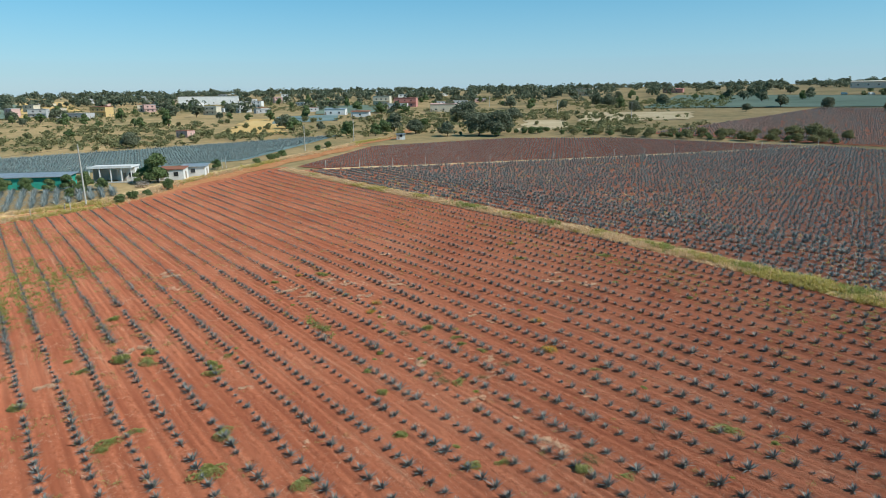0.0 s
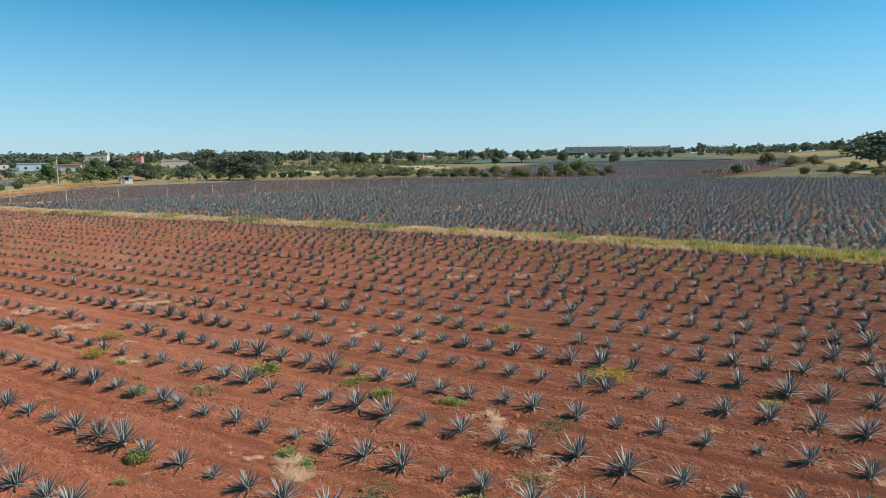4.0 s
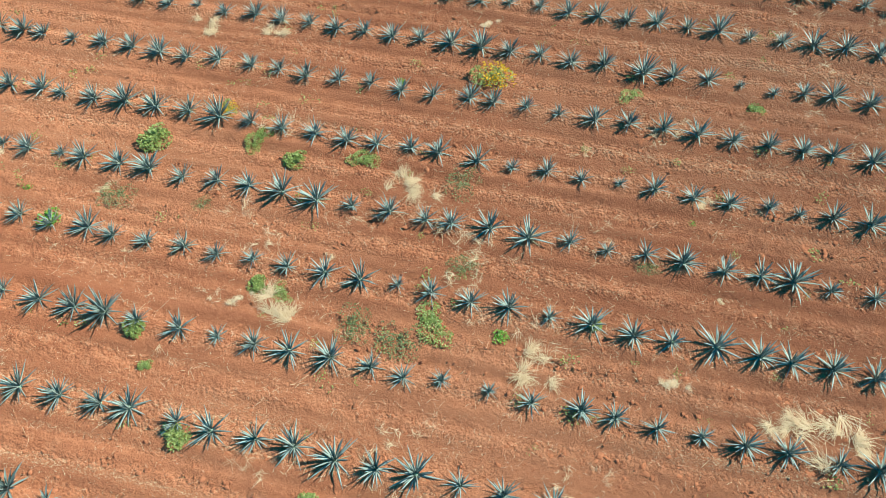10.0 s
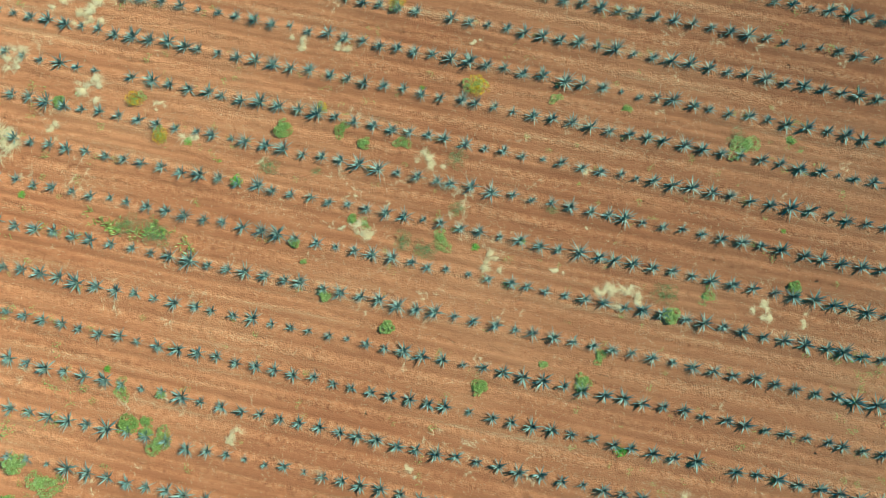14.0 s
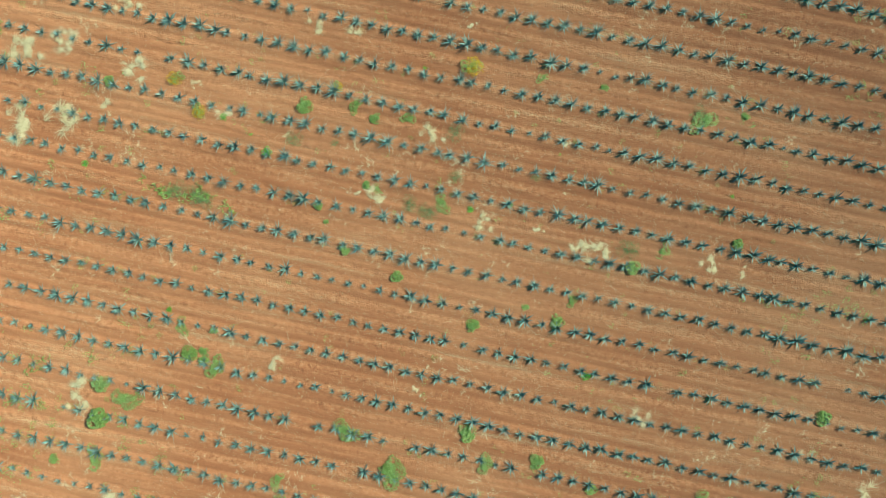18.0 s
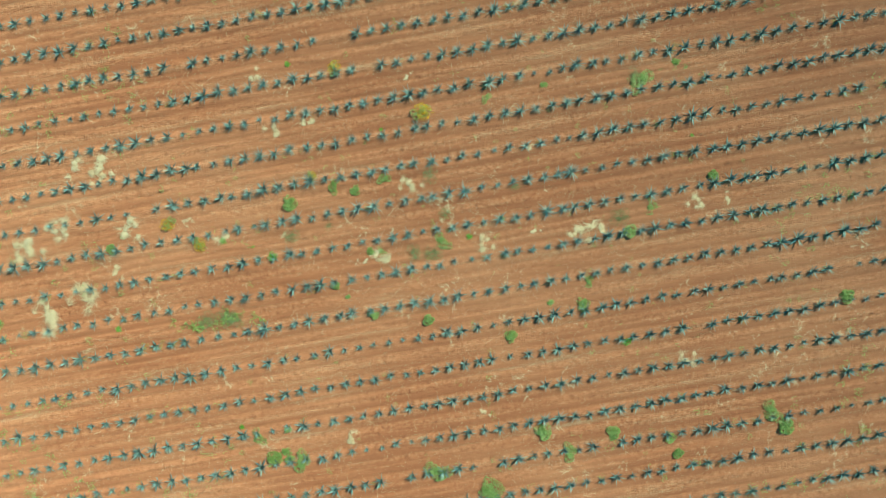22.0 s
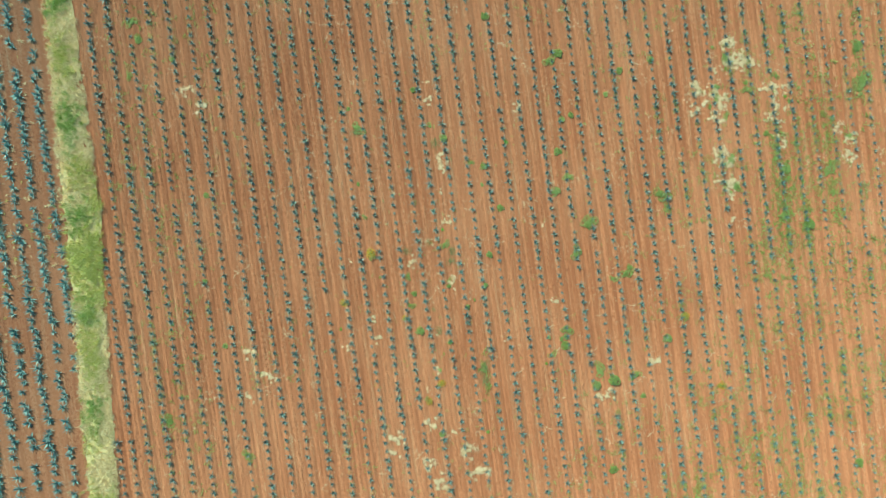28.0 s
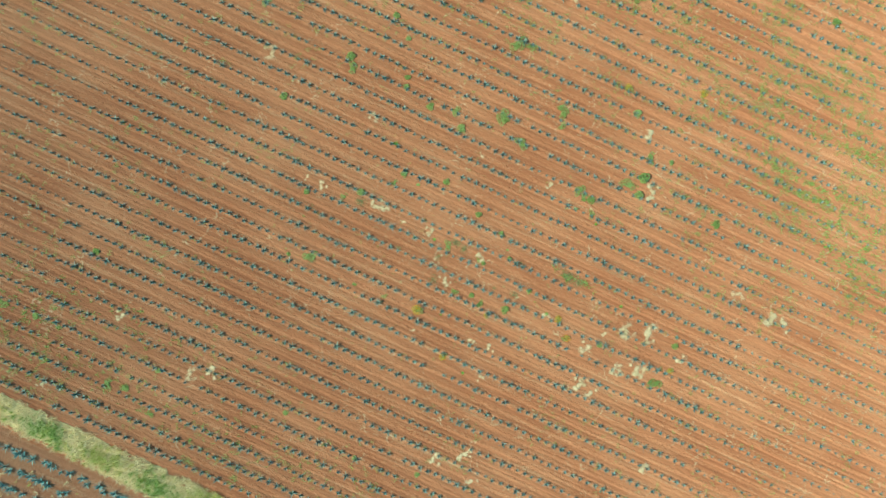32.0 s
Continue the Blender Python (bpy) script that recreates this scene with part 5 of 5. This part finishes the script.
# scattered trees over the scrubland, each a thing of its own
spots, bushes = [], []
while len(spots) < 135:
    a, d = radians(float(r_t.uniform(22, 90))), float(r_t.uniform(280, 720))
    x, y = -d * math.sin(a), d * math.cos(a)
    if d > 430 or a > radians(52):
        spots.append((x, y, float(r_t.uniform(0.4, 0.95))))
plant(FAR_OAKS + FAR_GREENS, spots)
while len(bushes) < 110:
    a, d = radians(float(r_t.uniform(35, 92))), float(r_t.uniform(250, 400))
    bushes.append((-d * math.sin(a), d * math.cos(a), float(r_t.uniform(0.35, 0.9))))
plant(FAR_BUSHES, bushes)
plant(FAR_BUSHES + LOW, [(float(r_t.uniform(12, 110)), float(r_t.uniform(184, 250)), float(r_t.uniform(0.25, 0.6))) for _ in range(46)])
copy_thing(TALL[0], pose(160, 520, lz(160, 520), 0, 0, 40))
broad = copy_thing(OAKS[1], pose(21, 232, lz(21, 232), 0, 0, 70))
broad.scale = (1.6, 1.6, 1.15)
plant(FAR_BUSHES, [(-204, 604, 1.0), (-190, 609, 1.5), (-181, 615, 1.2), (-168, 612, 1.7), (-157, 618, 1.5), (-147, 624, 1.8), (-139, 622, 1.3), (-131, 628, 1.7), (-122, 631, 1.4)])
lone = copy_thing(GREENS[0], pose(-221, 662, lz(-221, 662), 0, 0, 40))
lone.scale = (0.75, 0.75, 1.6)
for model in TREE_MODELS:
    for o in (*model.children_recursive, model):
        bpy.data.objects.remove(o)

# low scrub over the rough land beyond the valley
r_f = np.random.default_rng(17)
n = 3600
qa, qd = np.radians(r_f.uniform(28, 93, n)), r_f.uniform(248, 720, n)
qx, qy = -qd * np.sin(qa), qd * np.cos(qa)
thick = (np.sin(qx * 0.021 + 1) + np.sin(qy * 0.033) + r_f.normal(0, 0.6, n)) > 0.0
shrubs = []
for k in range(5):
    lobes = [(r_f.normal(0, 0.9), r_f.normal(0, 0.9), r_f.uniform(0.3, 1.1), r_f.uniform(0.6, 1.1)) for _ in range(4)]
    shrubs.append(crown_arrays(r_f, lobes, 60, 0.32))
free = thick & ~inside(qx, qy, [(-178, -38), (-176, 45), (-245, 116), (-243, -36)]) & ~inside(qx, qy, [(-290, 70), (-268, 95), (-383, 157), (-392, 121)]) & ~inside(qx, qy, [(-412, 179), (-396, 230), (-510, 291), (-542, 241)]) & ~inside(qx, qy, [(-540, -2), (-556, 38), (-880, 72), (-900, 20)]) & ~inside(qx, qy, [(-195, 184), (-176, 202), (-225, 248), (-242, 234)])
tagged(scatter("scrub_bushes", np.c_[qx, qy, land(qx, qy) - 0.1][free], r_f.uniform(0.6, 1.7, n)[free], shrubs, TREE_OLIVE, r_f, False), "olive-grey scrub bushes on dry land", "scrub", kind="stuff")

# woods along the skyline, their haze put into the lightened foliage colour
kinds = []
for k in range(6):
    lobes = [(r_f.normal(0, 2.6), r_f.normal(0, 2.6), r_f.uniform(2.2, 6.5), r_f.uniform(2.0, 3.4)) for _ in range(7)] + [(0, 0, 1.5, 2.4), (1, -1, 7.5, 1.8)]
    kinds.append(crown_arrays(r_f, lobes, 110, 1.12))
n = 1500
fa, fd = np.radians(r_f.uniform(-35, 100, n)), r_f.uniform(520, 1350, n)
fx, fy_ = -fd * np.sin(fa), fd * np.cos(fa)
ok = (fd > 680) | (r_f.random(n) < 0.3)
ok &= ~inside(fx, fy_, [(-255, 358), (-40, 450), (-130, 640), (-366, 568)]) & ~inside(fx, fy_, [(16, 204), (100, 166), (420, 600), (-20, 620)]) & ~inside(fx, fy_, [(-138, 208), (-20, 206), (30, 430), (-150, 400)])
ok &= ~inside(fx, fy_, [(-330, 560), (-120, 560), (-60, 800), (-330, 800)])
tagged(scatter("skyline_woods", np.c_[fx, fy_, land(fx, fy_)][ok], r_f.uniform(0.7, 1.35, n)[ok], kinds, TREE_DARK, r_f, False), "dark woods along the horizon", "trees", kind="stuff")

# ---------------- fence, poles, houses ----------------
fence = thing("wire_fence", Matrix(), "line of pale concrete posts with wire between fields", "fence")
line = [Vector((-139 + 78 * k / 16, 57 + 140 * k / 16)) for k in range(17)]
post = Build().box(-0.08, -0.08, -0.3, 0.08, 0.08, 2.4, 0.02).mesh("post", CONCRETE)
for p in line:
    part("post", post, CONCRETE, fence, at=pose(p.x, p.y, lz(p.x, p.y), 0, 0, 20))
for h in (0.7, 1.3, 1.9):
    b = Build()
    b.tube([(p.x, p.y, lz(p.x, p.y) + h) for p in line], [0.012] * len(line), 4)
    part("wire", b, WIRE, fence)


def pole(x, y, h, label="pale concrete power pole with a crossarm"):
    root = thing("power_pole", pose(x, y, lz(x, y)), label, "power pole", "power poles")
    b = Build()
    b.tube([(0, 0, -0.5), (0, 0, h * 0.5), (0, 0, h)], [0.2, 0.16, 0.11], 8)
    part("shaft", b, CONCRETE, root)
    part("crossarm", Build().box(-0.9, -0.06, h - 0.75, 0.9, 0.06, h - 0.6, 0.01), WOOD, root)
    for dx in (-0.8, 0, 0.8):
        b = Build()
        b.tube([(dx, 0, h - 0.62), (dx, 0, h - 0.5), (dx, 0, h - 0.4)], [0.05, 0.07, 0.03], 6)
        part("insulator", b, CONCRETE, root)
    return Vector((x, y, lz(x, y) + h - 0.4))


tops = [pole(-118.8, -10.1, 13.0, "tall pale concrete power pole beside the track"), pole(-189.3, 74.0, 9.2), pole(-211.0, 106.9, 9.4)]
tops2 = [pole(-396.0, 343.7, 9), pole(-267.3, 291.6, 9), pole(-193.2, 272.4, 9.5)]


def span(a, b, sag=1.2):
    c = Build()
    pts = []
    for k in range(13):
        u = k / 12
        p = a.lerp(b, u)
        pts.append((p.x, p.y, p.z - sag * 4 * u * (1 - u)))
    c.tube(pts, [0.02] * 13, 4)
    me = c.mesh("power_line", WIRE)
    tagged(new("power_line", me), "thin dark power line between poles", "cable")


span(tops[0], Vector((-160, -40, 9)))
span(tops[1], tops[2])
span(tops[2], tops2[1])
span(tops2[0], tops2[1])
span(tops2[1], tops2[2])
for x, y, h, lean in ((-110.5, -21, 1.6, 3), (-106.5, -27, 1.5, -4), (-115, -14.6, 1.7, 22), (-114.3, -13.6, 1.7, -20), (-163, 34, 3.0, 1), (-161.8, 34.8, 3.1, -2)):
    b = Build()
    b.tube([(0, 0, -0.3), (0, 0, h * 0.5), (0.02, 0, h)], [0.1, 0.1, 0.08], 7)
    me = b.mesh("fence_post", CONCRETE)
    o = tagged(new("fence_post", me), "whitewashed wooden post beside the track", "post", "posts beside the track")
    o.matrix_basis = pose(x, y, lz(x, y), 0, lean, 0)


def house(x, y, turn, w, d, h, wall, roof, label, storeys=1, over=0.3, slope=0.0, windows=2, door=True, z=None, category="house"):
    """Walls with cut openings shown by deep frames, a roof slab, windows with sills and a door."""
    root = thing("house" if category == "house" else category.replace(" ", "_"), pose(x, y, lz(x, y) if z is None else z, 0, 0, turn), label, category, "houses beyond the fields")
    t = 0.2
    for nm, box in (("wall", (-w / 2, -d / 2, -1.5, w / 2, -d / 2 + t, h)), ("wall", (-w / 2, d / 2 - t, -1.5, w / 2, d / 2, h)),
                    ("wall", (-w / 2, -d / 2 + t, -1.5, -w / 2 + t, d / 2 - t, h)), ("wall", (w / 2 - t, -d / 2 + t, -1.5, w / 2, d / 2 - t, h))):
        part(nm, Build().box(*box), wall, root)
    m = Matrix.Translation((0, 0, h)) @ Matrix.Rotation(slope, 4, "X")
    part("roof", Build().box(-w / 2 - over, -d / 2 - over, 0.01, w / 2 + over, d / 2 + over, 0.2, 0.03, m), roof, root)
    if storeys > 1:
        part("balcony", Build().box(-w / 2 - 0.2, -d / 2 - 0.9, h / 2 - 0.1, w / 2 + 0.2, -d / 2 - 0.01, h / 2 + 0.1), wall, root)
    for s in range(storeys):
        base = s * h / storeys
        for side in (-1, 1):
            for k in range(windows):
                cx = -w / 2 + w * (k + 0.75) / (windows + 0.5)
                y0 = side * d / 2
                fr = part("window", Build().box(cx - 0.6, y0 - 0.05, base + 1.0, cx + 0.6, y0 + 0.05, base + 2.1), GLASS, root, "dark window pane")
                part("sill", Build().box(cx - 0.7, y0 - 0.12, base + 0.9, cx + 0.7, y0 + 0.12, base + 0.985), CONCRETE, fr)
    if door:
        part("door", Build().box(w / 2 - 0.04, -0.5, 0, w / 2 + 0.05, 0.5, 2.05), WOOD, root)
        part("door", Build().box(-w / 2 + 0.3, -d / 2 - 0.05, 0, -w / 2 + 1.2, -d / 2 + 0.04, 2.05), WOOD, root)
    return root


PAINTS = [plain(n_, c) for n_, c in (("cream_wall", (0.66, 0.58, 0.44)), ("ochre_wall", (0.66, 0.46, 0.20)), ("coral_wall", (0.56, 0.25, 0.20)), ("pink_wall", (0.66, 0.42, 0.36)), ("grey_wall", (0.5, 0.49, 0.47)))]
PALE_PINK = plain("pale_pink_brick_wall", (0.80, 0.56, 0.46))
TURQ = plain("turquoise_wall", (0.05, 0.36, 0.26))
def porch_house(x, y, turn):
    """A white flat-roofed house whose front half is an open porch on square pillars."""
    root = thing("porch_house", pose(x, y, lz(x, y), 0, 0, turn), "white flat-roofed house with an open shaded porch", "house", "houses beyond the fields")
    part("roof", Build().box(-7.3, -3.6, 3.6, 7.3, 3.6, 3.95, 0.04), WHITE_WALL, root)
    part("wall", Build().box(-7, 3.0, -0.5, 7, 3.25, 3.595), WHITE_WALL, root)
    part("wall", Build().box(1.2, -0.4, -0.5, 7, -0.15, 3.595), WHITE_WALL, root)
    part("wall", Build().box(6.75, -0.14, -0.5, 7, 2.99, 3.595), WHITE_WALL, root)
    part("wall", Build().box(-7, -0.4, -0.5, -6.75, 2.99, 3.595), WHITE_WALL, root)
    part("wall", Build().box(0.95, -0.4, -0.5, 1.19, 2.99, 3.595), WHITE_WALL, root)
    for px in (-7, -3.6, 0, 3.5, 6.7):
        part("pillar", Build().box(px, -3.3, -0.5, px + 0.3, -3.0, 3.595, 0.02), WHITE_WALL, root)
    part("door", Build().box(3.0, -0.46, 0, 3.95, -0.402, 2.1), WOOD, root)
    fr = part("window", Build().box(5.0, -0.45, 1.0, 6.2, -0.402, 2.1), GLASS, root, "dark window pane")
    part("sill", Build().box(4.9, -0.55, 0.88, 6.3, -0.402, 0.98), CONCRETE, fr)
    part("parapet", Build().box(-7.3, -3.6, 3.955, 7.3, -3.45, 4.25), WHITE_WALL, root)
    part("step", Build().box(-7, -3.9, -0.4, 7, -3.35, 0.12, 0.02), CONCRETE, root)
    return root


porch_house(-155.8, 2.6, 59).scale = (0.78, 0.9, 1.0)
house(-148.4, 15.9, 59, 6.5, 4.5, 2.9, WHITE_WALL, RUST, "whitewashed cottage with a rusty roof", 1, 0.3, 0.06, 2)
house(-151.6, 22.6, 59, 6.5, 4.5, 2.7, WHITE_WALL, TIN, "whitewashed shed with a pale tin roof", 1, 0.4, 0.05, 1)
house(-158.0, -18.6, 60, 24, 6, 3.0, TURQ, TIN, "long turquoise building with a tin roof", 1, 0.6, 0.05, 4)
pile = thing("rubble_pile", pose(-141, 6, lz(-141, 6)), "pile of planks, stones and rubble beside the cottage", "rubble")
for k in range(16):
    me = Build().box(-1.2, -0.1, 0, 1.2, 0.1, 0.06, 0.01).mesh("plank", WOOD)
    part("plank", me, WOOD, pile, at=pose(float(r_t.normal(0, 1.6)), float(r_t.normal(0, 1.2)), 0.35 + 0.05 * k, float(r_t.normal(0, 8)), float(r_t.normal(0, 10)), float(r_t.uniform(0, 180))))
for k in range(24):
    o = part("stone", np_mesh("stone", *clod(r_t), STONE), STONE, pile, at=pose(float(r_t.normal(0, 2.2)), float(r_t.normal(0, 1.6)), 0.15))
    o.scale = (float(r_t.uniform(0.2, 0.55)),) * 3
house(-288.4, 58.6, 30, 7, 5, 3.0, PAINTS[3], RUST, "small pink brick hut in the scrub", 1, 0.2, 0, 1)
house(-512.7, 46.8, 40, 17, 9, 4.0, PAINTS[4], CONCRETE, "unfinished grey concrete house", 1, 0.2, 0, 3)
house(-536.3, 65.2, 40, 14, 9, 7.4, PAINTS[1], RUST, "yellow two-storey house with an orange parapet", 2, 0.5, 0, 3)
house(-392.5, 194.0, 50, 15, 8, 4.2, WHITE_WALL, TIN, "white farm shed with a tin roof", 1, 0.3, 0.05, 2)
house(-356.7, 194.1, 50, 12, 7, 3.6, WHITE_WALL, RUST, "white and red farm shed", 1, 0.6, 0.05, 1)
house(-200.9, 124.4, 60, 3.6, 2.4, 2.1, WHITE_WALL, TIN, "small white open shelter by the track", 1, 0.4, 0, 1)
house(-458.6, 298.9, 45, 20, 10, 7.5, PAINTS[2], PAINTS[2], "coral red two-storey house in the town", 2, 0.3, 0, 3)
house(-495.4, 296.8, 45, 16, 9, 8.5, PAINTS[0], CONCRETE, "cream two-storey house in the town", 2, 0.3, 0, 3)
house(-435.8, 275.7, 45, 16, 9, 4.2, WHITE_WALL, CONCRETE, "long white single-storey house", 1, 0.3, 0, 3)
house(-366.3, 272.1, 50, 20, 9, 5.5, PAINTS[0], PAINTS[3], "cream house with a pink tiled roof", 1, 0.3, 0.05, 3)
house(-386.1, 304.1, 50, 12, 8, 6.8, WHITE_WALL, CONCRETE, "white two-storey house in the town", 2, 0.3, 0, 2)
house(-481.5, 557.0, 30, 26, 10, 8, PAINTS[0], RUST, "cream house with a red roof on the ridge", 2, 0.3, 0, 3)
house(-676.0, 192.9, 70, 60, 18, 8, WHITE_WALL, CONCRETE, "large white warehouse in the town", 1, 0.3, 0, 6)
house(-196.0, 634.2, 18.1, 58, 16, 4.4, PALE_PINK, PAINTS[0], "long pale pink brick warehouse on the ridge", 1, 0.4, 0.05, 7, z=20.9)
house(-145.6, 650.7, 18.1, 36.8, 16, 4.2, PALE_PINK, PAINTS[0], "pink brick barn on the ridge", 1, 0.4, 0.05, 4, z=20.6)
r_h = np.random.default_rng(3)
for k in range(46):
    a, d = radians(float(r_h.uniform(50, 92))), float(r_h.uniform(470, 880))
    st = int(r_h.random() < 0.45) + 1
    house(-d * math.sin(a), d * math.cos(a), float(r_h.uniform(0, 90)), float(r_h.uniform(7, 15)), float(r_h.uniform(6, 9)), 3.1 * st, [WHITE_WALL, PAINTS[0], WHITE_WALL, PAINTS[3], WHITE_WALL, PAINTS[4], PAINTS[0]][k % 7], [CONCRETE, RUST, CONCRETE, TIN][k % 4], "%s house in the town" % ["white", "cream", "white", "pink", "white", "grey", "cream"][k % 7], st, 0.3, 0, 2)

# low stone bank between the upper fields
wall = thing("stone_bank", Matrix(), "low bank of pale orange stones between fields", "stone wall")
rock = [np_mesh("stone", *clod(r_h), STONE) for _ in range(5)]
for k in range(150):
    u = k / 149
    x, y = -136 + 140 * u, 240 + 40 * u - 8 * math.sin(u * 3.1)
    o = part("stone", rock[k % 5], STONE, wall, at=pose(x, y, lz(x, y) + 0.2, 0, 0, float(r_h.uniform(0, 360))))
    o.scale = (float(r_h.uniform(0.25, 0.5)),) * 3


def van(x, y, turn, paint, label):
    """A parked van: body, cab, windows and four wheels."""
    root = thing("parked_van", pose(x, y, lz(x, y), 0, 0, turn), label, "van", "parked vans")
    part("body", Build().box(-2.6, -1.0, 0.45, 1.6, 1.0, 2.3, 0.12), paint, root)
    part("cab", Build().box(1.61, -0.95, 0.45, 2.7, 0.95, 1.5, 0.15), paint, root)
    part("windscreen", Build().box(1.61, -0.85, 1.51, 1.9, 0.85, 2.1, 0.05), GLASS, root)
    for wx in (-1.7, 1.8):
        for wy in (-1.0, 1.0):
            b = Build()
            b.tube([(wx, wy - 0.12, 0.35), (wx, wy + 0.12, 0.35)], [0.35, 0.35], 12)
            wheel = part("wheel", b, WIRE, root)
            b = Build()
            b.tube([(wx, wy - 0.13, 0.35), (wx, wy + 0.13, 0.35)], [0.18, 0.18], 10)
            part("rim", b, TIN, wheel)


van(-225.1, 617.4, 20, WHITE_WALL, "white van parked on the ridge field edge")
van(-204.3, 621.2, 60, WHITE_WALL, "white van parked beside a field track")
house(-416.7, 641.3, 20, 22, 8, 4.5, PAINTS[2], PAINTS[2], "low red-roofed shed on the ridge", 1, 0.5, 0.04, 2)
